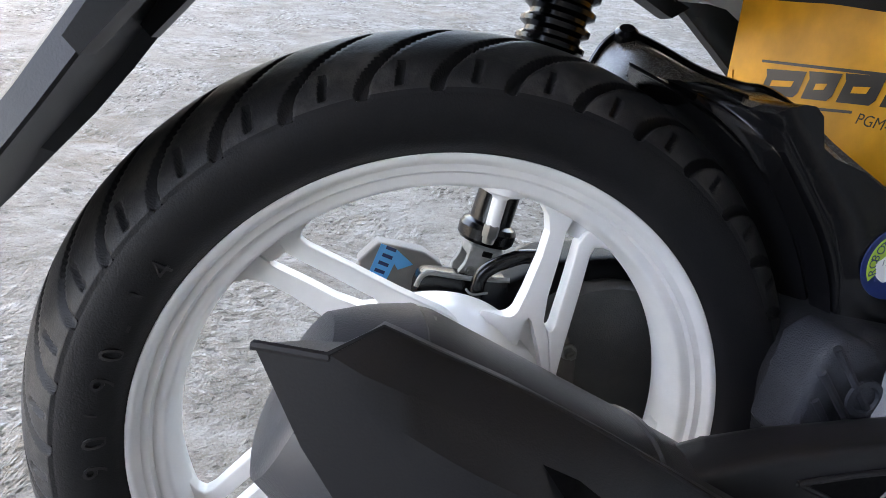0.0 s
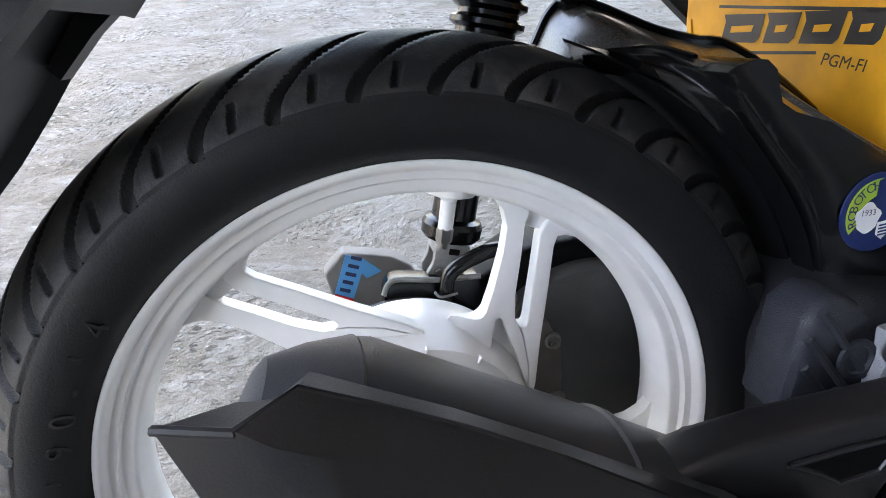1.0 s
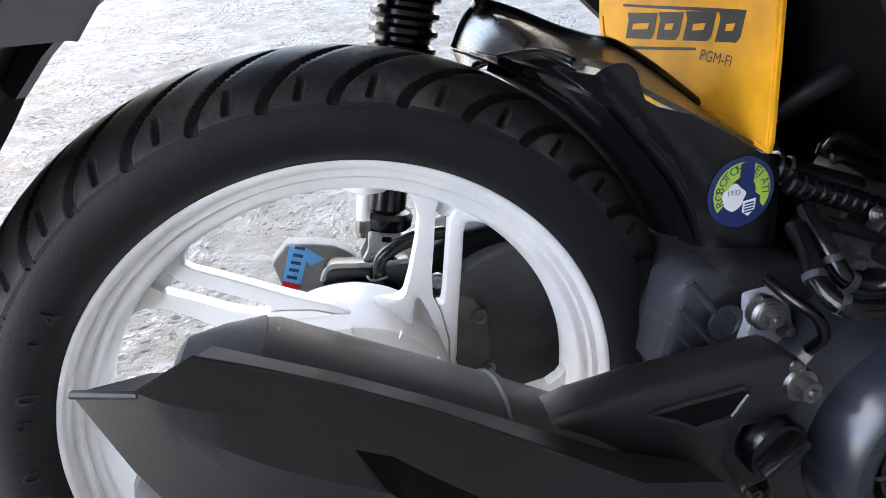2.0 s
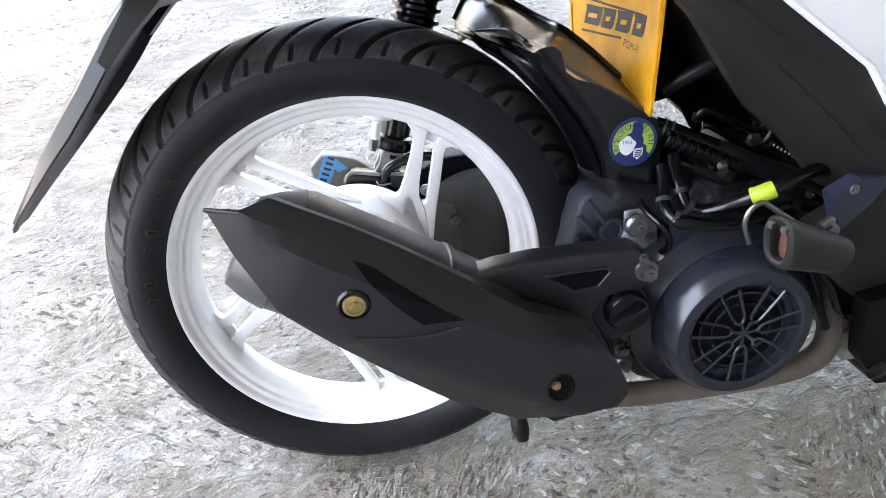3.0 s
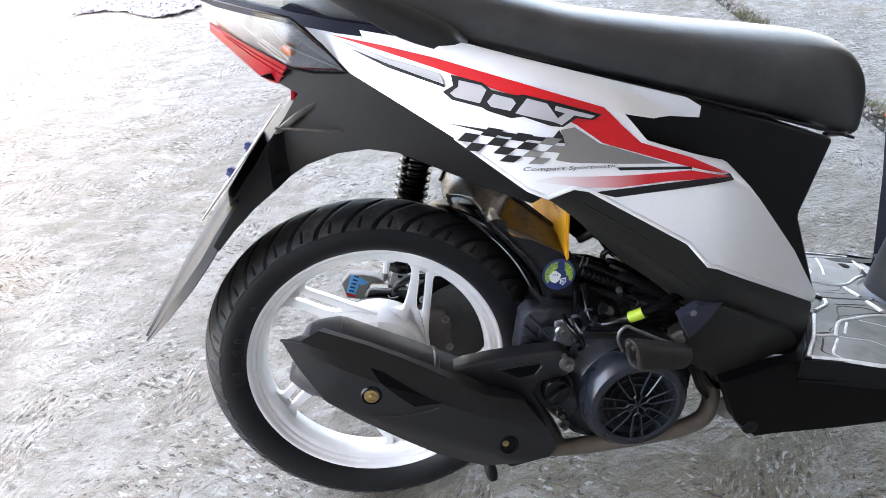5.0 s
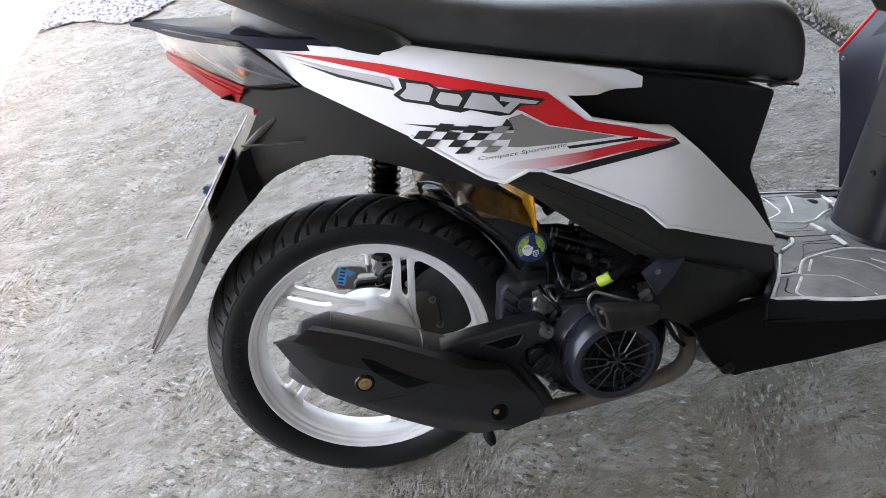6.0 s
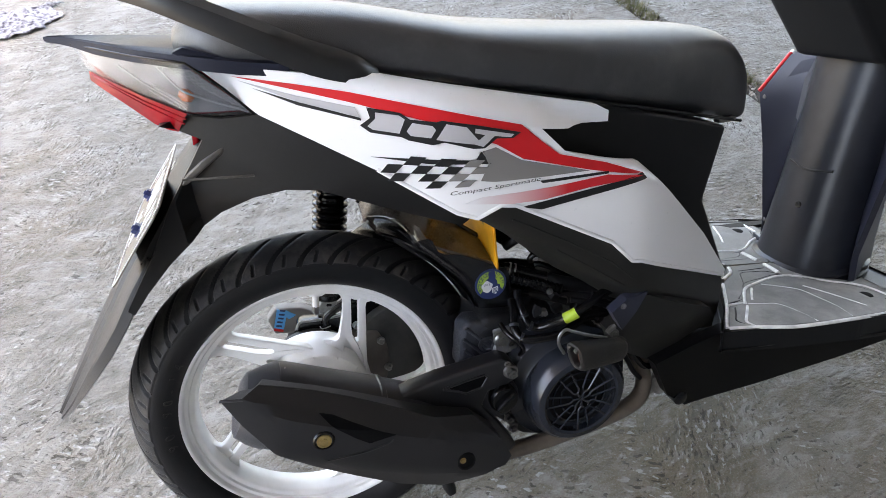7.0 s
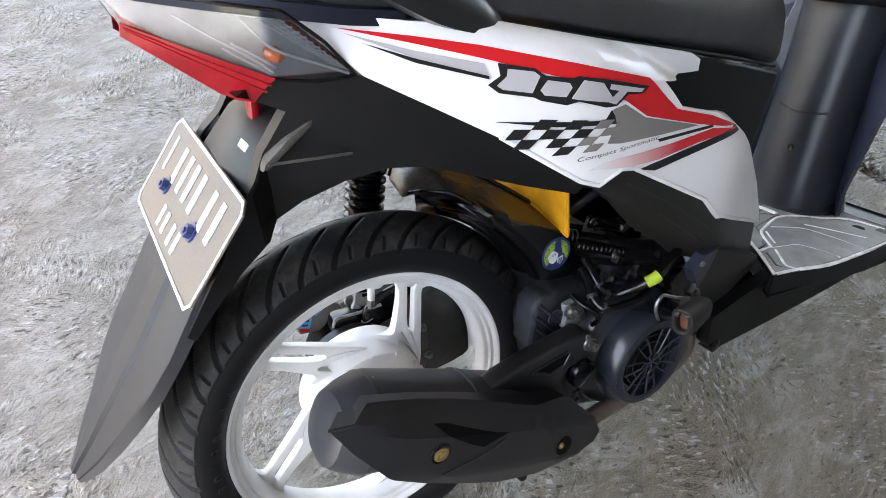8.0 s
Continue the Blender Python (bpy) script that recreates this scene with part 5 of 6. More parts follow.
# -- hoses, leads and small castings above the engine --
HOSES = [
    ([(0.296, -0.046, 0.4055), (0.3054, -0.050, 0.4029), (0.3287, -0.060, 0.3947), (0.3568, -0.073, 0.3848)], 0.0092, GLOSS, "thick black rubber hose"),
    ([(0.350, -0.071, 0.3865), (0.372, -0.078, 0.3780), (0.399, -0.080, 0.3676), (0.430, -0.080, 0.356), (0.456, -0.078, 0.338)], 0.0100, MATTE, "thick black rubber hose"),
    ([(0.300, -0.085, 0.386), (0.2957, -0.100, 0.3766), (0.2945, -0.115, 0.3653), (0.2983, -0.125, 0.3532), (0.3105, -0.132, 0.3487), (0.3234, -0.143, 0.357), (0.3329, -0.155, 0.3681), (0.3425, -0.163, 0.3761), (0.3531, -0.165, 0.382), (0.3743, -0.160, 0.3873), (0.3967, -0.150, 0.3896), (0.420, -0.140, 0.386)], 0.0060, GLOSS, "glossy black coolant hose"),
    ([(0.287, -0.092, 0.378), (0.2819, -0.110, 0.369), (0.2753, -0.125, 0.3596), (0.2756, -0.140, 0.3509), (0.2849, -0.149, 0.3471), (0.3123, -0.152, 0.3448), (0.3324, -0.152, 0.3447), (0.3514, -0.145, 0.3451), (0.375, -0.135, 0.348), (0.410, -0.125, 0.345)], 0.0060, GLOSS, "glossy black coolant hose"),
    ([(0.266, -0.098, 0.348), (0.269, -0.116, 0.342), (0.278, -0.128, 0.334), (0.286, -0.128, 0.318), (0.284, -0.120, 0.305)], 0.0036, GLOSS, "thin black lead"),
    ([(0.3339, -0.055, 0.4106), (0.3344, -0.057, 0.4186), (0.3417, -0.059, 0.4225), (0.3538, -0.060, 0.4172), (0.3776, -0.060, 0.4054), (0.3948, -0.060, 0.3976), (0.4063, -0.060, 0.3944)], 0.0042, GLOSS, "shiny black fuel hose"),
    ([(0.3380, -0.060, 0.4075), (0.3449, -0.062, 0.4077), (0.3654, -0.062, 0.3966), (0.383, -0.062, 0.3861), (0.400, -0.064, 0.378)], 0.0042, GLOSS, "shiny black fuel hose"),
    ([(0.3905, -0.064, 0.4044), (0.3984, -0.066, 0.4075), (0.4065, -0.066, 0.4014), (0.4054, -0.064, 0.3932), (0.3976, -0.062, 0.3866)], 0.0020, DUSTGLINT, "pale wire clip"),
    ([(0.398, -0.120, 0.372), (0.430, -0.122, 0.360), (0.458, -0.115, 0.335), (0.470, -0.100, 0.295)], 0.0048, MATTE, "black cable loom"),
    ([(0.372, -0.104, 0.362), (0.398, -0.112, 0.356), (0.432, -0.116, 0.338), (0.450, -0.112, 0.310)], 0.0040, MATTE, "black cable loom"),
    ([(0.395, -0.140, 0.352), (0.425, -0.138, 0.346), (0.455, -0.122, 0.325), (0.470, -0.100, 0.290)], 0.0055, GLOSS, "black cable"),
    ([(0.420, -0.128, 0.300), (0.450, -0.138, 0.270), (0.480, -0.130, 0.230), (0.520, -0.11, 0.210)], 0.0050, GLOSS, "black cable"),
    ([(0.430, -0.120, 0.290), (0.448, -0.130, 0.255), (0.462, -0.128, 0.225), (0.490, -0.118, 0.188)], 0.0040, MATTE, "thin black lead"),
    ([(0.310, -0.070, 0.372), (0.330, -0.078, 0.368), (0.352, -0.086, 0.360), (0.372, -0.090, 0.352)], 0.0050, MATTE, "black hose"),
]
for pts, r, m, label in HOSES:
    part("hose", tube(pts, r, 14, 6), m, scooter, label)
part("lime_tape", tube([(0.3362, -0.1590, 0.3722), (0.3425, -0.1632, 0.3765), (0.3500, -0.1655, 0.3808)], 0.0076, 16, 3), GREENTAPE, scooter, "lime green tape round a hose")
throttle = part("throttle_body", box((0.395, -0.035, 0.365), (0.075, 0.05, 0.045), (0, 22, 0), 0.008, 3), MATTE, scooter, "dark throttle body and intake")


def corrugated(a, b, folds, r, name, mat, label=""):
    a, b = Vector(a), Vector(b)
    long = (b - a).length
    prof = [(0.0, 0.0)]
    for k in range(folds):
        d = long * k / folds
        w = long / folds
        prof += [(r * 0.78, d), (r, d + 0.2 * w), (r, d + 0.6 * w), (r * 0.78, d + 0.75 * w)]
    part(name, lathe(prof + [(0.0, long)], a, (b - a).normalized(), 20), mat, throttle, label, 30)


corrugated((0.300, -0.066, 0.3990), (0.3690, -0.087, 0.3715), 11, 0.0085, "bellows", GLOSS, "black corrugated hose")
corrugated((0.4037, -0.075, 0.3912), (0.4400, -0.075, 0.3719), 8, 0.0048, "ribbed_sleeve", GLOSS, "black ribbed sleeve")
for d in (0.0, 0.0075):
    c = Vector((0.3035, -0.0493, 0.4036)) + Vector((0.88, -0.33, -0.30)) * d
    part("clamp", lathe([(0.0092, -0.0012), (0.0102, -0.0012), (0.0102, 0.0012), (0.0092, 0.0012)], c, (0.88, -0.33, -0.30), 28, closed=True), STEEL, throttle, "steel hose clamp")
part("cable_bracket", slab([(0.3880, 0.3970), (0.3945, 0.3985), (0.4020, 0.3915), (0.3976, 0.3866), (0.3877, 0.3845), (0.3850, 0.3900)], -0.066, -0.060, 0.0012), STEEL, throttle, "bright steel cable bracket")
part("bracket_cap", lathe([(0.0, 0.004), (0.0040, 0.004), (0.0046, 0.002), (0.0046, -0.004)], (0.3905, -0.066, 0.4085), (-0.2, -0.5, 0.8), 18), GLOSS, throttle)
tab = part("mount_tab", slab([(0.3206, 0.3654), (0.3300, 0.3570), (0.3285, 0.3487), (0.3172, 0.3440), (0.3165, 0.3540)], -0.1000, -0.094, 0.0012), CASEGREY, engine, "dull grey cast mounting tab")
part("tab_bolt", hex_bolt((0.3325, -0.094, 0.3476), (0.1, -1, 0.1), 0.0048, 0.007), STEEL, engine)
part("tab_bolt", hex_bolt((0.3767, -0.0745, 0.3449), (-0.2, -1, 0.4), 0.0045, 0.008), STEEL, engine)
for at, way in (((0.2945, -0.1165, 0.3640), (0.1, -0.55, -0.8)), ((0.2990, -0.1265, 0.3520), (0.8, -0.3, -0.5)), ((0.2790, -0.1440, 0.3490), (0.7, -0.5, -0.3)), ((0.2753, -0.1260, 0.3590), (-0.2, -0.75, -0.6))):
    part("hose_clip", lathe([(0.0060, -0.0022), (0.0069, -0.0022), (0.0069, 0.0022), (0.0060, 0.0022)], at, way, 22, closed=True), CASEGREY, scooter, "dull spring clip")
for x, y, z, w, h, turn in ((0.308, -0.088, 0.374, 0.016, 0.012, 20), (0.352, -0.100, 0.352, 0.014, 0.011, -15), (0.388, -0.098, 0.344, 0.020, 0.013, 25), (0.418, -0.100, 0.330, 0.018, 0.014, -10), (0.352, -0.092, 0.368, 0.012, 0.010, 30)):
    part("connector", box((x, y, z), (w, 0.012, h), (8, turn, 6), 0.002), MATTE, throttle, "dark plug connector")
for x, y, z in ((0.296, -0.094, 0.372), (0.346, -0.092, 0.377), (0.402, -0.112, 0.318), (0.431, -0.104, 0.300), (0.438, -0.100, 0.346)):
    part("small_bolt", hex_bolt((x, y, z), (0.1, -1, 0.2), 0.0036, 0.004), STEEL, throttle)
# Added near-black sheet stands in for the shaded interior and hides the ground.
part("inner_shroud", slab([(0.284, 0.590), (0.300, 0.570), (0.400, 0.480), (0.470, 0.400), (0.455, 0.350), (0.390, 0.366), (0.366, 0.386), (0.350, 0.410), (0.336, 0.418), (0.318, 0.413), (0.300, 0.430), (0.284, 0.450)], 0.012, 0.018, 0.002), SHADEBLACK, scooter, "added black sheet for the shaded interior behind the engine")
# A second added sheet paints the shade below the hoses.
part("engine_shroud", slab([(0.302, 0.392), (0.335, 0.386), (0.362, 0.376), (0.392, 0.362), (0.400, 0.320), (0.300, 0.320)], 0.012, 0.018, 0.002), SHADEBLACK, scooter, "added black sheet for the shade behind the hoses")
part("frame_tube", tube([(0.300, -0.045, 0.440), (0.330, -0.060, 0.462), (0.372, -0.070, 0.486)], 0.008, 12, 4), MATTE, scooter, "black frame tube")
part("cylinder_head", slab([(0.385, 0.348), (0.46, 0.345), (0.52, 0.31), (0.49, 0.24), (0.40, 0.26), (0.36, 0.32)], -0.075, 0.08, 0.01, 3), DARKALLOY, engine)
for k in range(5):
    part("cooling_fin", slab([(0.370 + 0.016 * k, 0.345 - 0.010 * k), (0.374 + 0.016 * k, 0.347 - 0.010 * k), (0.344 + 0.016 * k, 0.285 - 0.010 * k), (0.340 + 0.016 * k, 0.283 - 0.010 * k)], -0.100, -0.070, 0.001, 1), DARKALLOY, engine)


# -- inner mudguard and air box --
FOLD = [(0.1695, 0.4790), (0.1970, 0.4480), (0.2290, 0.4110), (0.2450, 0.3810), (0.2525, 0.3450), (0.2640, 0.3290)]


def airside(x, z):
    """The near face, rolled back along the fold that runs down from the lug."""
    off = 1.0
    for (x0, z0), (x1, z1) in zip(FOLD, FOLD[1:]):
        k = min(1.0, max(0.0, ((x - x0) * (x1 - x0) + (z - z0) * (z1 - z0)) / ((x1 - x0) ** 2 + (z1 - z0) ** 2)))
        off = min(off, math.hypot(x - x0 - k * (x1 - x0), z - z0 - k * (z1 - z0)))
    return -0.0625 + 0.009 * math.exp(-(off / 0.006) ** 1.3) + 0.25 * max(0.0, x - 0.290) + 0.3 * max(0.0, 0.350 - z)


AIR = [(0.1695, 0.4790), (0.1725, 0.4830), (0.1790, 0.4855), (0.1860, 0.4850), (0.1920, 0.4800), (0.1950, 0.4710), (0.1985, 0.4625), (0.2070, 0.4570), (0.2294, 0.4500), (0.2583, 0.4340), (0.2814, 0.4195), (0.2930, 0.4150), (0.2985, 0.4040), (0.3005, 0.3650), (0.2990, 0.3350), (0.2850, 0.3260)] + FOLD[:0:-1]
airbox = part("inner_mudguard", sheet(AIR, airside, 0, 0.004, back=0.060), AIRBLACK, scooter, "glossy black inner mudguard and air box", 60)
FAR_EDGE = smoothed([(0.122, 0.113, 0.490), (0.134, 0.113, 0.512), (0.149, 0.112, 0.521), (0.170, 0.102, 0.514), (0.200, 0.082, 0.498), (0.214, 0.050, 0.490), (0.220, 0.022, 0.487), (0.245, 0.008, 0.468), (0.290, 0.000, 0.430)], 5)
NEAR_EDGE = smoothed([(0.122, 0.078, 0.476), (0.132, 0.062, 0.483), (0.1445, 0.044, 0.487), (0.154, 0.024, 0.489), (0.162, 0.005, 0.490), (0.171, -0.030, 0.484), (0.183, -0.058, 0.482), (0.204, -0.060, 0.466), (0.284, -0.060, 0.423)], 5)


def lid_mesh():
    bm = bmesh.new()
    rows = []
    for i, (p, q) in enumerate(zip(FAR_EDGE, NEAR_EDGE)):
        s = i / (len(FAR_EDGE) - 1)
        row = []
        for j in range(17):
            v = j / 16
            swell = 0.007 * math.exp(-((s - 0.30) / 0.14) ** 2) * math.sin(math.pi * v) ** 1.3 * (0.4 + 1.2 * v)
            row.append(bm.verts.new(p.lerp(q, v) + Vector((0, 0, swell))))
        rows.append(row)
    for a, b in zip(rows, rows[1:]):
        for j in range(16):
            bm.faces.new((a[j], b[j], b[j + 1], a[j + 1]))
    ret = bmesh.ops.extrude_face_region(bm, geom=bm.faces[:])
    bmesh.ops.translate(bm, verts=[v for v in ret["geom"] if isinstance(v, bmesh.types.BMVert)], vec=(0, 0, -0.004))
    return bm


OUTER = NEAR_EDGE[5:27] + smoothed([(x, -0.0535, z) for x, z in FOLD], 6)[1:]


def bridge_mesh():
    """The black shell that runs from the tyre up to the lid's near edge and down along the fold."""
    bm = bmesh.new()
    rows = []
    last = len(OUTER) - 1
    for i, q in enumerate(OUTER):
        t = i / last
        a = radians(70 - 58 * t)
        p = Vector((0.266 * math.cos(a), -0.020 - 0.014 * min(1.0, 3 * t), 0.25 + 0.266 * math.sin(a)))
        out = Vector((-math.cos(a) * 0.15, -0.85, 0.5 - 0.3 * t)).normalized()
        row = []
        for j in range(17):
            v = j / 16
            swell = 0.010 * math.exp(-((v - 0.30) / 0.15) ** 2) + 0.004 * math.exp(-((v - 0.72) / 0.12) ** 2)
            row.append(bm.verts.new(p.lerp(q, v) + out * swell * min(1.0, 0.25 + 3 * t)))
        rows.append(row)
    for a, b in zip(rows, rows[1:]):
        for j in range(16):
            bm.faces.new((a[j], b[j], b[j + 1], a[j + 1]))
    ret = bmesh.ops.extrude_face_region(bm, geom=bm.faces[:])
    bmesh.ops.translate(bm, verts=[v for v in ret["geom"] if isinstance(v, bmesh.types.BMVert)], vec=(0.002, 0.003, -0.002))
    return bm


part("guard_shell", bridge_mesh(), AIRBLACK, airbox, "glossy black shell over the tyre", 60)
lid = part("airbox_lid", lid_mesh(), AIRLID, airbox, "dusty glossy air box lid with painted brown reflections", 50)
part("lid_rim", tube([p + Vector((0, 0.002, 0.002)) for p in FAR_EDGE], 0.0035, 8, 1), GLOSS, lid, "black moulded rim")
part("lid_nose", tube(NEAR_EDGE[3:27:3], 0.0026, 8, 2), GLOSS, lid, "rounded black lip")
part("lid_lug", lathe([(0.008, -0.006), (0.009, 0.004), (0.006, 0.007), (0, 0.006)], (0.147, 0.108, 0.521), (-0.2, -0.5, 0.8), 18), GLOSS, lid, "screw lug")
# The hugger takes the painted-shade black of the dark gap at the tyre.
part("tyre_hugger", lathe([(0.2620, -0.010), (0.266, -0.024), (0.269, -0.026), (0.272, -0.024), (0.272, 0.05), (0.270, 0.052), (0.263, 0.05), (0.2620, 0.0)], AXLE, (0, 1, 0), 120, closed=True), SHADEBLACK, airbox, "thin black hugger round the tyre", 50)
hug = airbox.children[-1].data
bm = bmesh.new()
bm.from_mesh(hug)
gone = [v for v in bm.verts if not 4 < math.degrees(math.atan2(v.co.z - 0.25, v.co.x)) < 63]
bmesh.ops.delete(bm, geom=gone, context="VERTS")
bmesh.ops.holes_fill(bm, edges=bm.edges[:], sides=8)
bm.to_mesh(hug)
bm.free()

# the round sticker on the air box
STK = Vector((0.2685, -0.0628, 0.3950))
SN = Vector((0.0, -1, 0.0)).normalized()
SU = Vector((0, 0, 1))
SU = (SU - SN * SU.dot(SN)).normalized()
SR = SU.cross(SN) * -1
if SR.x < 0:
    SR = -SR


def sticker_at(x, y, z):
    return STK + SR * x * 1.22 + SU * y * 1.22 + SN * (z + 0.0004)


def patch(points, lift, height=0.0003):
    bm = bmesh.new()
    a = [bm.verts.new(sticker_at(x, y, lift)) for x, y in points]
    b = [bm.verts.new(sticker_at(x, y, lift - height)) for x, y in points]
    bm.faces.new(a)
    for i in range(len(a)):
        j = (i + 1) % len(a)
        bm.faces.new((a[j], a[i], b[i], b[j]))
    bmesh.ops.triangulate(bm, faces=[f for f in bm.faces if len(f.verts) > 4])
    return bm


def ring_points(r, a0, a1, n=24):
    return [(r * math.cos(radians(a0 + (a1 - a0) * k / n)), r * math.sin(radians(a0 + (a1 - a0) * k / n))) for k in range(n + 1)]


disc = part("sticker", patch(ring_points(0.0195, 0, 352, 44), 0.0006, 0.0012), DEEPBLUE, scooter, "round blue and lime green sticker with lettering", 0)
part("lime_field", patch(ring_points(0.0168, -35, 215, 36) + ring_points(0.0085, 200, -20, 12), 0.0010), LIME, disc, "", 0)
part("dark_bar", patch([(-0.0020, 0.0158), (0.0010, 0.0170), (0.0060, 0.0160), (0.0066, 0.0070), (0.0046, 0.0030), (0.0066, 0.0), (0.0112, -0.0030), (0.0112, -0.0100), (-0.0100, -0.0100), (-0.0100, 0.0010), (-0.0022, 0.0030)], 0.0012), DEEPBLUE, disc, "", 0)
part("white_blob", patch([(-0.0050 + 0.0068 * math.cos(a) * (1 + 0.12 * math.sin(5 * a)), -0.0022 + 0.0072 * math.sin(a) * (1 + 0.1 * math.cos(4 * a))) for a in (2 * math.pi * k / 28 for k in range(28))], 0.0014), WHITEFILM, disc, "plain white shape", 0)
part("white_shield", patch([(0.0010, -0.0050), (0.0085, -0.0040), (0.0083, -0.0100), (0.0046, -0.0138), (0.0008, -0.0110)], 0.0015), WHITEFILM, disc, "small white shield", 0)
for k in range(4):
    part("shield_bar", patch([(0.0020, -0.0062 - 0.0016 * k), (0.0074, -0.0056 - 0.0016 * k), (0.0074, -0.0064 - 0.0016 * k), (0.0020, -0.0070 - 0.0016 * k)], 0.0018), DEEPBLUE, disc, "", 0)
part("sticker_number", warp(letters("1933", 0.0042), lambda x, y, z: sticker_at(-0.0096 + x, -0.0008 + y, 0.0018)), DEEPBLUE, disc, "", 0)
for k, ch in enumerate("ROBOTOH SEJATI"):
    if ch != " ":
        a = radians(200 - 16.2 * k)
        part("sticker_letter", warp(letters(ch, 0.0066), lambda x, y, z: sticker_at(*((0.0117 + y) * math.cos(a - (x - 0.0020) / 0.014), (0.0117 + y) * math.sin(a - (x - 0.0020) / 0.014)), 0.0014)), DEEPBLUE, disc, "", 0)


# -- yellow flap --
def flap_at(y, z, lift=0.0):
    """A point of the flap's rear face, which curls a little at both sides."""
    return Vector((0.2745 - 1.0 * max(0.0, y - 0.06) ** 2 * 2 + 0.004 * math.sin((y + 0.08) * 30) - lift, y, z))


FLAP = [(0.140, 0.610), (0.140, 0.500), (0.134, 0.475), (0.122, 0.458), (0.105, 0.446), (0.085, 0.440), (0.055, 0.4365), (0.003, 0.4375), (-0.020, 0.4345), (-0.040, 0.4285), (-0.066, 0.4235), (-0.0765, 0.4225), (-0.0785, 0.4300), (-0.0755, 0.500), (-0.072, 0.560), (-0.070, 0.610)]


def flap_patch(points, lift=0.0006, thick=0.0):
    bm = flat(points, 0.008)
    warp(bm, lambda x, y, z: flap_at(x, z, lift))
    if thick:
        ret = bmesh.ops.extrude_face_region(bm, geom=bm.faces[:])
        bmesh.ops.translate(bm, verts=[v for v in ret["geom"] if isinstance(v, bmesh.types.BMVert)], vec=(thick, 0, 0))
    return bm


flap = part("splash_flap", flap_patch(FLAP, 0.0, 0.0024), YELLOW, scooter, "yellow plastic splash flap with black printing", 60)
part("flap_bead", tube([flap_at(y + 0.004 if y < 0 else y - 0.005, z + 0.004, 0.0004) for y, z in FLAP[1:-1]], 0.0011, 6, 3), YELLOW, flap, "moulded bead along the edge")
for pts in ([(0.104, 0.5135), (-0.040, 0.5065), (-0.040, 0.5040), (0.104, 0.5115)], [(0.104, 0.4800), (0.009, 0.4820), (0.009, 0.4800), (0.104, 0.4775)]):
    part("printed_line", flap_patch(pts), BLACKFILM, flap, "", 0)
for y0, w in ((0.099, 0.040), (0.055, 0.027), (0.024, 0.030), (-0.010, 0.026)):
    block = [(y0, 0.4865), (y0 - w + 0.004, 0.4865), (y0 - w, 0.4900), (y0 - w - 0.004, 0.5060), (y0 - 0.002, 0.5065), (y0 - 0.004, 0.5010)]
    part("logo_block", flap_patch(block), BLACKFILM, flap, "worn black print", 0)
    part("logo_gap", flap_patch([(y0 - 0.010, 0.4935), (y0 - w + 0.008, 0.4940), (y0 - w + 0.006, 0.4985), (y0 - 0.011, 0.4980)], 0.0009), YELLOW, flap, "", 0)
part("flap_letters", warp(letters("PGM-FI", 0.0105), lambda x, y, z: flap_at(0.005 - 1.05 * x - 0.25 * y, 0.4740 - 0.10 * x + y, 0.0008)), BLACKFILM, flap, "small black lettering", 0)

# -- shock absorber on the far side --
S0, S1 = Vector((0.046, 0.090, 0.358)), Vector((0.107, 0.088, 0.640))
SW = (S1 - S0).normalized()
shock = part("shock_absorber", tube([S0 + SW * 0.03, S1], 0.011, 20, 1), DARKALLOY, scooter, "black rear shock absorber with a ribbed boot")
prof = []
for k in range(15):
    d = 0.075 + 0.0125 * k
    prof += [(0.0215, d), (0.0265, d + 0.003), (0.0265, d + 0.0065), (0.0215, d + 0.0095)]
part("shock_boot", lathe([(0.012, 0.07)] + prof + [(0.012, 0.27)], S0, SW, 32), GLOSS, shock, "ribbed black rubber boot", 30)
part("shock_cup", lathe([(0.0, -0.002), (0.0205, -0.002), (0.0230, 0.001), (0.0235, 0.009), (0.0215, 0.013), (0.0170, 0.015), (0.0165, 0.070), (0.012, 0.072)], S0, SW, 32), GLOSS, shock, "black spring cup", 30)
part("shock_clevis", merged(box((0.0445, 0.090, 0.3490), (0.027, 0.032, 0.012), (0, 12, 0), 0.004, 3), *[slab([(0.0310, 0.3520), (0.0570, 0.3470), (0.0550, 0.3370), (0.0400, 0.3240), (0.0300, 0.3210), (0.0235, 0.3260), (0.0235, 0.3340), (0.0285, 0.3410)], y, y + 0.007, 0.002, 2) for y in (0.074, 0.099)]), TUBEGREY, shock, "pale grey forked lower shock mount")
# A near-black box paints the notch's shade.
part("shock_notch", box((0.0452, 0.0735, 0.3490), (0.008, 0.002, 0.0045), (0, 12, 0), 0.0006, 1), SHADEBLACK, shock, "notch painted as near-black shade", 0)
part("shock_bolt", hex_bolt((0.0325, 0.074, 0.3350), (0, -1, 0), 0.0030, 0.003), STEEL, shock)
part("hose", tube([(0.0326, 0.056, 0.3090), (0.0326, 0.050, 0.3190), (0.0330, 0.050, 0.3290), (0.0360, 0.050, 0.3410), (0.0445, 0.049, 0.3485), (0.0577, 0.050, 0.3535), (0.0683, 0.051, 0.3560), (0.090, 0.058, 0.354)], 0.0056, 14, 6), GLOSS, scooter, "black breather hose with a spring clip")
part("hose_clip", tube([(0.0240, 0.046, 0.3310), (0.0260, 0.0425, 0.3290), (0.0300, 0.0425, 0.3280), (0.0400, 0.0435, 0.3290)], 0.0010, 6, 4), STEEL, scooter, "wire hose clip")

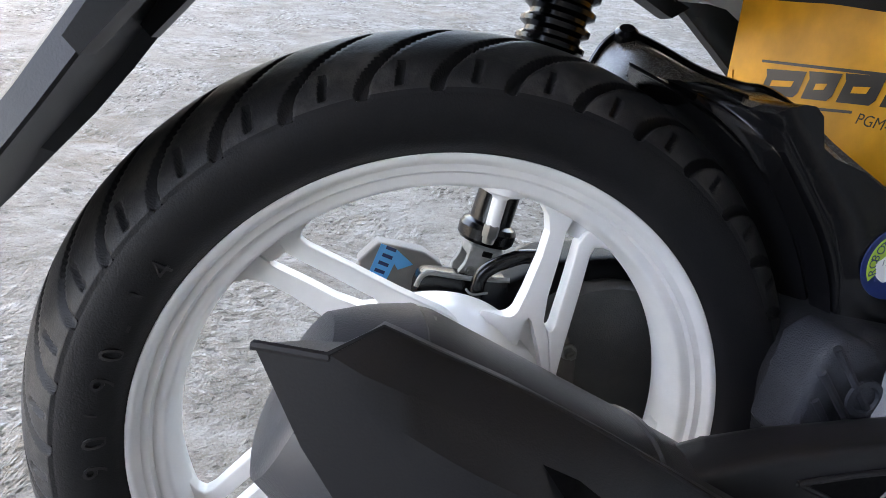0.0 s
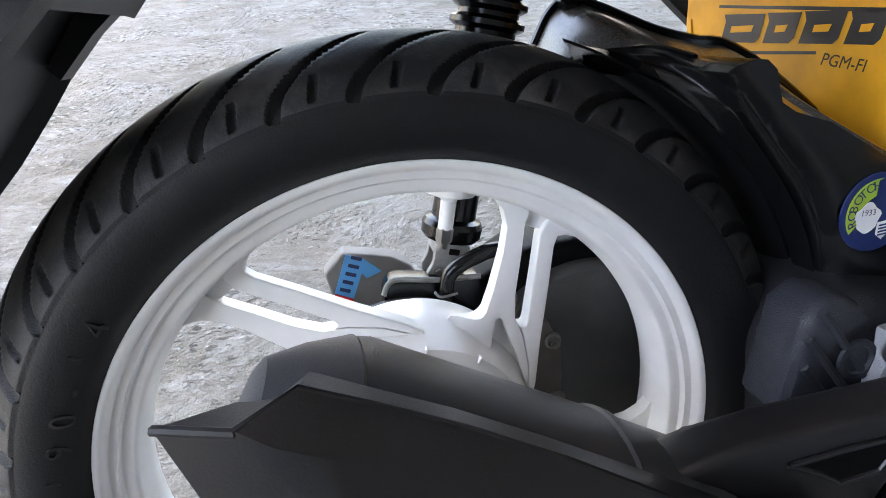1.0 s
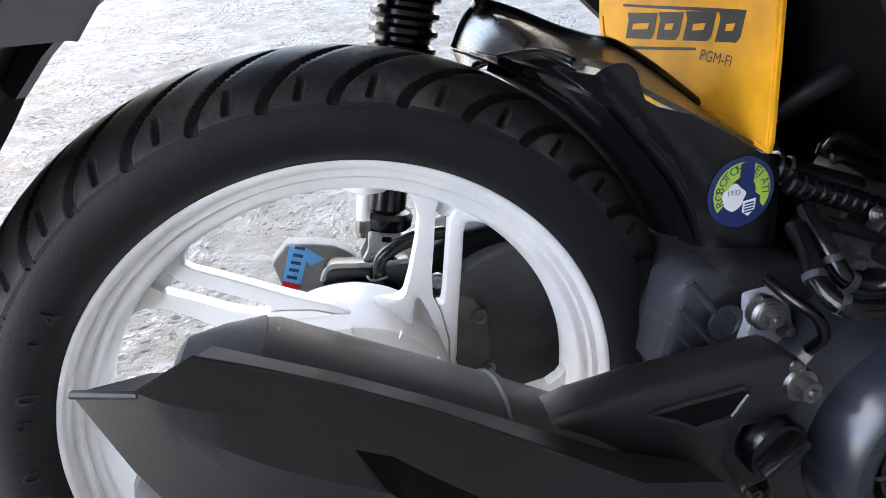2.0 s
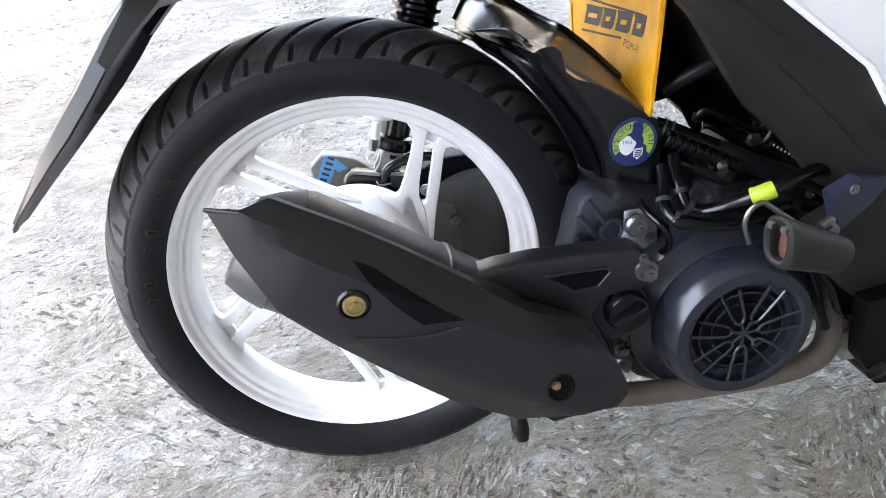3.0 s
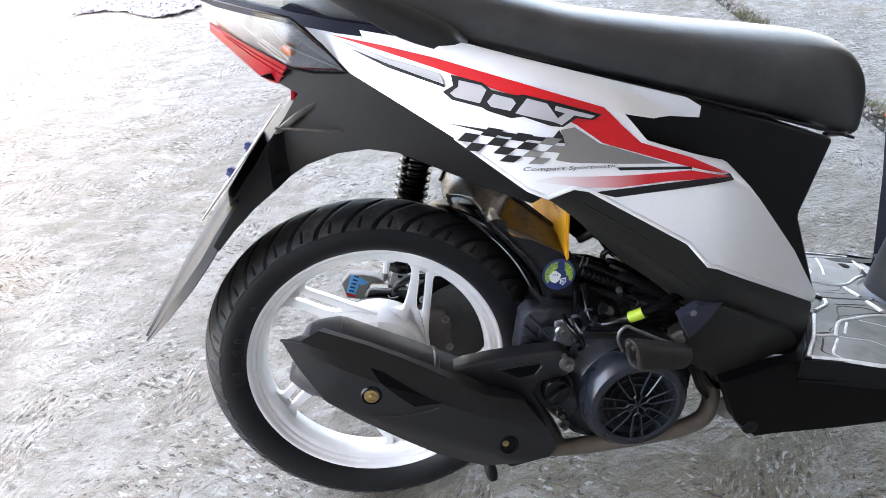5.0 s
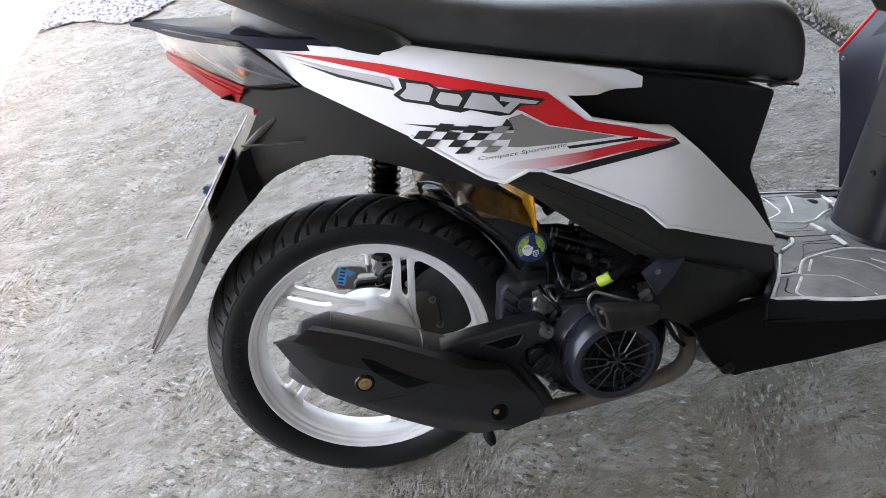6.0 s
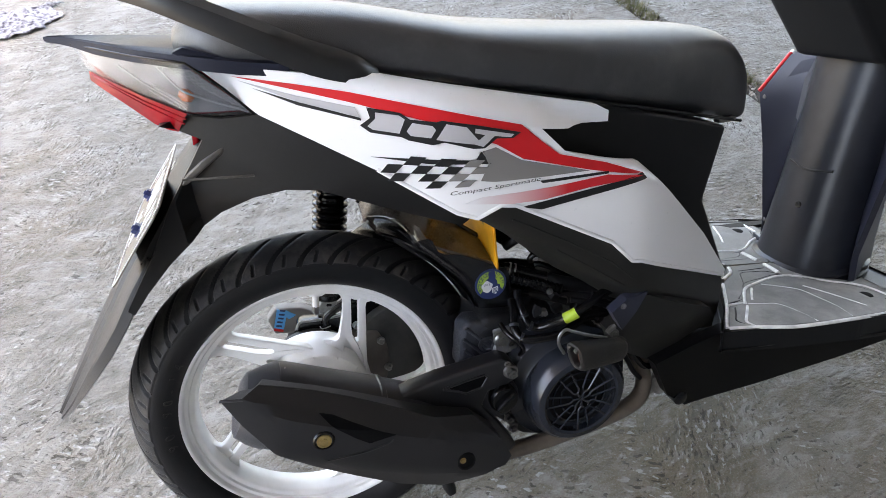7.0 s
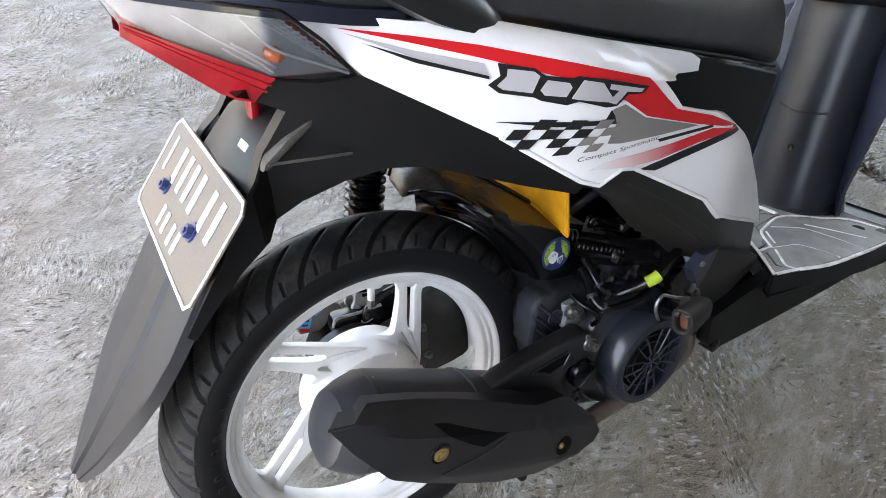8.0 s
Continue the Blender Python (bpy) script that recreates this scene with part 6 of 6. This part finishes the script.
# -- transmission case on the far side --
# Black base colour paints the inner mudguard's shade onto the case.
case = part("transmission_case", slab([(-0.020, 0.300), (0.020, 0.311), (0.060, 0.321), (0.100, 0.345), (0.160, 0.350), (0.300, 0.330), (0.320, 0.200), (0.200, 0.165), (0.060, 0.170), (-0.030, 0.200), (-0.045, 0.260)], 0.070, 0.135, 0.012, 3), BELLY, scooter, "transmission case blackened to paint in shade")
part("case_cover", lathe([(0.0, 0.052), (0.075, 0.053), (0.084, 0.056), (0.088, 0.064), (0.088, 0.08)], (0.150, 0, 0.245), (0, 1, 0), 64), CASECOVER, case, "smooth grey round casing")
part("gear_cover", slab([(0.060, 0.296), (0.098, 0.299), (0.110, 0.2955), (0.1135, 0.287), (0.1210, 0.272), (0.1225, 0.250), (0.1215, 0.228), (0.110, 0.200), (0.060, 0.190)], 0.046, 0.075, 0.005, 3), GEARBROWN, case, "grimy brown-grey gear casing")
for x, z in ((0.1126, 0.2790), (0.1171, 0.2270), (0.0790, 0.3180)):
    part("case_bolt", hex_bolt((x, 0.046, z), (0, -1, 0), 0.0048, 0.006), STEEL, case)
strap = [(-0.0124, 0.305), (-0.0110, 0.326), (-0.0085, 0.3325), (-0.0045, 0.3362), (0.0024, 0.3368), (0.0302, 0.3330), (0.0615, 0.3320), (0.0640, 0.305)]
part("case_strap", slab(strap, 0.060, 0.085, 0.003, 2), GLOSS, case, "black case lug")
part("strap_lip", tube([(x, 0.0615, z + 0.0006) for x, z in strap[1:-1]], 0.0022, 8, 3), TUBEGREY, case, "pale grey upper edge")
part("brake_drum", lathe([(0.070, 0.030), (0.074, 0.034), (0.074, 0.060), (0.0, 0.062)], AXLE, (0, 1, 0), 64), DARKALLOY, case, "dark brake drum back")
cover = part("end_cover", slab([(-0.053, 0.331), (-0.0375, 0.3468), (-0.020, 0.3440), (0.001, 0.3395), (0.016, 0.330), (0.022, 0.317), (-0.004, 0.309), (-0.014, 0.296), (-0.047, 0.303)], 0.105, 0.126, 0.003, 3), COVERGREY, scooter, "grey angular end cover with a blue sticker")
part("blue_sticker", slab([(-0.0350, 0.3462), (-0.0217, 0.3412), (-0.0080, 0.3290), (-0.0204, 0.3243), (-0.0235, 0.3293), (-0.0320, 0.3084), (-0.0462, 0.3149)], 0.1038, 0.1048, 0), BLUE, cover, "blue lightning-shaped sticker", 0)
part("red_sticker", slab([(-0.0464, 0.3144), (-0.0322, 0.3080), (-0.0340, 0.3040), (-0.0476, 0.3100)], 0.1038, 0.1048, 0), RED, cover, "red sticker end", 0)
for k in range(5):
    x, z = -0.0385 + 0.0028 * k, 0.3150 + 0.0064 * k
    part("sticker_bar", slab([(x - 0.0040, z + 0.0018), (x + 0.0040, z - 0.0012), (x + 0.0050, z + 0.0014), (x - 0.0030, z + 0.0044)], 0.1030, 0.1040, 0), DEEPBLUE, cover, "", 0)


# -- lower front: belly panel, floor board, leg shield --
def skirtside(x, z):
    return -0.116 - 0.37 * max(0.0, z - 0.114) - 0.06 * max(0.0, x - 0.60)


SKIRT = [(0.470, 0.262), (0.530, 0.285), (0.578, 0.297), (0.700, 0.282), (0.860, 0.258), (1.000, 0.240), (1.000, 0.165), (0.860, 0.138), (0.700, 0.120), (0.569, 0.114), (0.520, 0.165)]
for flip in (1, -1):
    part("belly_panel", warp(sheet(SKIRT, skirtside, 0.02, 0.03), lambda x, y, z: Vector((x, flip * y, z))), BELLY, scooter, "black belly side panel", 30)
part("belly_floor", slab([(0.50, 0.21), (0.56, 0.135), (0.72, 0.14), (0.98, 0.185), (0.98, 0.215), (0.56, 0.26)], -0.125, 0.125, 0.01, 3), MATTE, scooter)


def foldside(x, z):
    return -0.172 + 0.30 * max(0.0, 0.33 - z) + 0.2 * max(0.0, x - 0.52)


part("fold_panel", sheet([(0.392, 0.345), (0.450, 0.384), (0.520, 0.350), (0.560, 0.330), (0.580, 0.305), (0.575, 0.292), (0.530, 0.285), (0.470, 0.258), (0.405, 0.308)], foldside, 0.02, 0.02), TRIMBLACK, scooter, "faceted matte black panel ahead of the engine", 25)
part("side_fin", sheet([(0.391, 0.379), (0.416, 0.391), (0.450, 0.391), (0.432, 0.367), (0.408, 0.346)], lambda x, z: -0.186 + 0.15 * (x - 0.384), 0.016, 0.02), LEGNAVY, scooter, "blue-black triangular fin", 25)
part("fin_screw", hex_bolt((0.409, -0.183, 0.383), (0, -1, 0), 0.003, 0.002), STEEL, scooter)


def floor_z(x):
    return 0.2975 - 0.155 * (x - 0.574)


FLOOR = [(0.668, -0.055), (0.620, -0.126), (0.568, -0.188), (0.660, -0.199), (0.800, -0.207), (0.930, -0.206), (0.990, -0.190), (0.990, 0.190), (0.930, 0.206), (0.800, 0.207), (0.660, 0.199), (0.568, 0.188), (0.620, 0.126), (0.668, 0.055)]


def floor_slab(outline, lo, hi, bevel=0.002):
    bm = slab([(x, y) for x, y in outline], 0, 1, 0)
    for v in bm.verts:
        x, k, y = v.co
        v.co = Vector((x, y, floor_z(x) + (hi if k > 0.5 else lo)))
    if bevel:
        bmesh.ops.bevel(bm, geom=bm.edges[:], offset=bevel, segments=2, affect="EDGES", profile=0.6, clamp_overlap=True)
    return bm


board = part("floor_board", floor_slab(FLOOR, -0.03, 0.002, 0.004), MATTE, scooter, "black floor board with a worn grey mat")
MAT_OUT = [(0.580, -0.185), (0.624, -0.190), (0.682, -0.202), (0.763, -0.203), (0.860, -0.200), (0.930, -0.190), (0.930, -0.090), (0.820, -0.002), (0.728, -0.002), (0.674, -0.060), (0.626, -0.129)]
MAT_RIBS = [
    (0.0028, [(0.577, -0.187), (0.624, -0.193), (0.682, -0.205), (0.763, -0.206), (0.860, -0.203), (0.920, -0.196)]),
    (0.0028, [(0.575, -0.186), (0.598, -0.158), (0.621, -0.131), (0.671, -0.061)]),
    (0.0030, [(0.655, -0.130), (0.692, -0.086), (0.724, -0.072), (0.759, -0.061), (0.791, -0.055), (0.820, -0.062), (0.860, -0.092), (0.903, -0.119), (0.915, -0.172)]),
    (0.0022, [(0.627, -0.126), (0.642, -0.1255), (0.657, -0.125)]),
    (0.0024, [(0.676, -0.121), (0.692, -0.102), (0.707, -0.085)]),
    (0.0020, [(0.734, -0.076), (0.760, -0.090), (0.783, -0.108), (0.790, -0.140), (0.794, -0.170), (0.790, -0.200)]),
    (0.0020, [(0.660, -0.130), (0.684, -0.135), (0.707, -0.142), (0.720, -0.172), (0.724, -0.200)]),
    (0.0026, [(0.654, -0.136), (0.634, -0.158), (0.617, -0.177), (0.619, -0.189)]),
    (0.0045, [(0.801, -0.008), (0.801, -0.026), (0.799, -0.044)]),
    (0.0032, [(0.728, -0.006), (0.715, -0.026), (0.682, -0.047)]),
    (0.0024, [(0.843, -0.178), (0.820, -0.130), (0.800, -0.096)]),
]
MAT_GROOVES = [
    [(0.631, -0.121), (0.650, -0.118), (0.666, -0.113), (0.686, -0.090), (0.709, -0.066), (0.750, -0.056), (0.797, -0.049), (0.838, -0.078), (0.883, -0.110), (0.902, -0.141)],
    [(0.659, -0.112), (0.697, -0.079), (0.716, -0.053), (0.733, -0.030), (0.758, -0.030), (0.782, -0.033), (0.799, -0.050)],
    [(0.632, -0.136), (0.618, -0.154), (0.605, -0.171), (0.612, -0.184)],
    [(0.734, -0.022), (0.762, -0.021), (0.790, -0.020)],
]
for flip in (1, -1):
    pad = part("mat_pad", floor_slab([(x, flip * y) for x, y in MAT_OUT], 0.002, 0.005, 0.0015), MAT, board, "worn grey rubber mat")
    for r, pts in MAT_RIBS:
        part("mat_rib", tube([(x, flip * y, floor_z(x) + 0.0045) for x, y in pts], r, 8, 3), MATLINE, pad, "pale worn rib")
    for pts in MAT_GROOVES:
        part("mat_groove", tube([(x, flip * y, floor_z(x) + 0.0044) for x, y in pts], 0.0015, 6, 3), MATTE, pad, "dark moulded groove")
    for k in range(14):
        x = 0.735 + 0.0045 * k
        part("mat_tread", tube([(x, flip * -0.190, floor_z(x) + 0.0048), (x + 0.018, flip * -0.160, floor_z(x + 0.018) + 0.0048)], 0.0007, 6, 1), GREYPANEL, pad, "fine moulded tread")
    # A near-black disc paints the shade of the screw hole.
    part("mat_hole", lathe([(0.012, 0.0), (0.010, 0.0012), (0.0, 0.0012)], (0.875, flip * 0.147, floor_z(0.875) + 0.0048), (0, 0, 1), 20), SHADEBLACK, pad, "screw hole painted as a near-black disc")


def column_mesh():
    rows = [((0.907, 0.242), 0.088, 0.088), ((0.909, 0.262), 0.088, 0.088), ((0.910, 0.268), 0.080, 0.082), ((0.923, 0.340), 0.076, 0.078), ((0.938, 0.430), 0.070, 0.074), ((0.955, 0.530), 0.064, 0.072), ((0.970, 0.620), 0.060, 0.074), ((0.985, 0.700), 0.060, 0.080)]
    sections = []
    for (x, z), rx, ry in rows:
        ring = []
        for k in range(28):
            a = 2 * math.pi * k / 28
            c, s = math.cos(a), math.sin(a)
            ring.append((x + rx * math.copysign(abs(c) ** 0.8, c), ry * math.copysign(abs(s) ** 0.8, s), z))
        sections.append(ring)
    return loft(sections)


shield = part("leg_shield", loft([[(0.890 + a, y0, z), (0.905 + a, y0, z), (0.985 + b, 0.06, top), (0.985 + b, -0.06, top), (0.905 + a, -y0, z), (0.890 + a, -y0, z), (0.955 + b, -0.05, top), (0.955 + b, 0.05, top)]
                                  for z, top, y0, a, b in ((0.250, 0.250, 0.100, 0.0, 0.0), (0.300, 0.300, 0.100, 0.0, 0.0), (0.440, 0.440, 0.125, 0.004, 0.01), (0.532, 0.545, 0.150, 0.008, 0.02), (0.592, 0.640, 0.150, 0.068, 0.03))]), LEGNAVY, scooter, "blue-black inner leg shield", 25)
part("shield_edge", tube([(0.900, 0.153, 0.534), (0.962, 0.153, 0.594)], 0.004, 8, 1), RED, shield, "red painted outer edge")
part("shield_edge_white", tube([(0.908, 0.158, 0.534), (0.972, 0.157, 0.596)], 0.005, 8, 1), BODYWHITE, shield, "white outer edge")


def insert_mesh():
    pts = [Vector(p) for p in ((0.932, 0.093, 0.493), (0.947, 0.100, 0.556), (0.973, 0.095, 0.616), (0.985, 0.050, 0.632), (0.972, 0.050, 0.448), (0.947, 0.070, 0.4485))]
    bm = bmesh.new()
    a = [bm.verts.new(p + Vector((-0.006, -0.005, 0))) for p in pts]
    b = [bm.verts.new(p + Vector((0.004, 0.003, 0))) for p in pts]
    bm.faces.new(a)
    bm.faces.new(b[::-1])
    for i in range(len(a)):
        j = (i + 1) % len(a)
        bm.faces.new((a[j], a[i], b[i], b[j]))
    return bm


part("shield_insert", insert_mesh(), GREYPANEL, shield, "grey panel insert", 20)
part("shield_foot", box((0.893, 0.085, 0.256), (0.03, 0.06, 0.016), (0, 0, -18), 0.004), NAVY, shield)
for x, y, z in ((0.888, 0.126, 0.530), (0.886, 0.090, 0.300)):
    part("shield_screw", lathe([(0.004, 0), (0.003, 0.002), (0, 0.002)], (x, y, z), (-1, 0, 0), 14), STEEL, shield)
column = part("steering_cover", column_mesh(), COLUMN, scooter, "black rounded steering column cover with scuffs", 40)
part("column_seam", tube([(0.876, -0.050, 0.438), (0.868, -0.005, 0.432), (0.874, 0.035, 0.438)], 0.0022, 8, 5), MATTE, column)
# The pale tube paints the highlight along the column's edge.
part("column_crease", tube([(0.9355, -0.061, 0.580), (0.898, -0.059, 0.440), (0.880, -0.063, 0.348)], 0.0014, 8, 6), DUSTGLINT, column, "moulded crease with a painted highlight")
part("column_screw", lathe([(0.006, 0), (0.005, 0.002), (0, 0.001)], (0.856, -0.012, 0.372), (-1, 0, 0.2), 16), GLOSS, column)
part("column_skirt", lathe([(0.094, 0.0), (0.095, 0.012), (0.088, 0.018)], (0.907, 0, 0.240), (0, 0, 1), 40), MATTE, column)
upper = part("inner_cover", slab([(0.790, 0.720), (0.868, 0.616), (0.905, 0.610), (0.985, 0.66), (1.02, 0.78), (0.84, 0.80)], -0.110, 0.050, 0.015, 4), MATTE, scooter, "matte black inner cover with the ignition lock")
part("ignition_lock", lathe([(0.018, -0.002), (0.018, 0.006), (0.014, 0.008), (0.012, 0.004), (0, 0.004)], (0.868, -0.085, 0.640), (-0.8, -0.3, -0.45), 28), GLOSS, upper, "round ignition lock")
part("lock_slot", box((0.8645, -0.0865, 0.6375), (0.004, 0.003, 0.010), (0, 35, 20), 0.0005), STEEL, upper)

# side stand on the far side
stand = part("side_stand", tube([(0.50, 0.11, 0.17), (0.49, 0.17, 0.12), (0.475, 0.235, 0.068)], 0.009, 12, 4), MATTE, scooter, "black steel side stand")
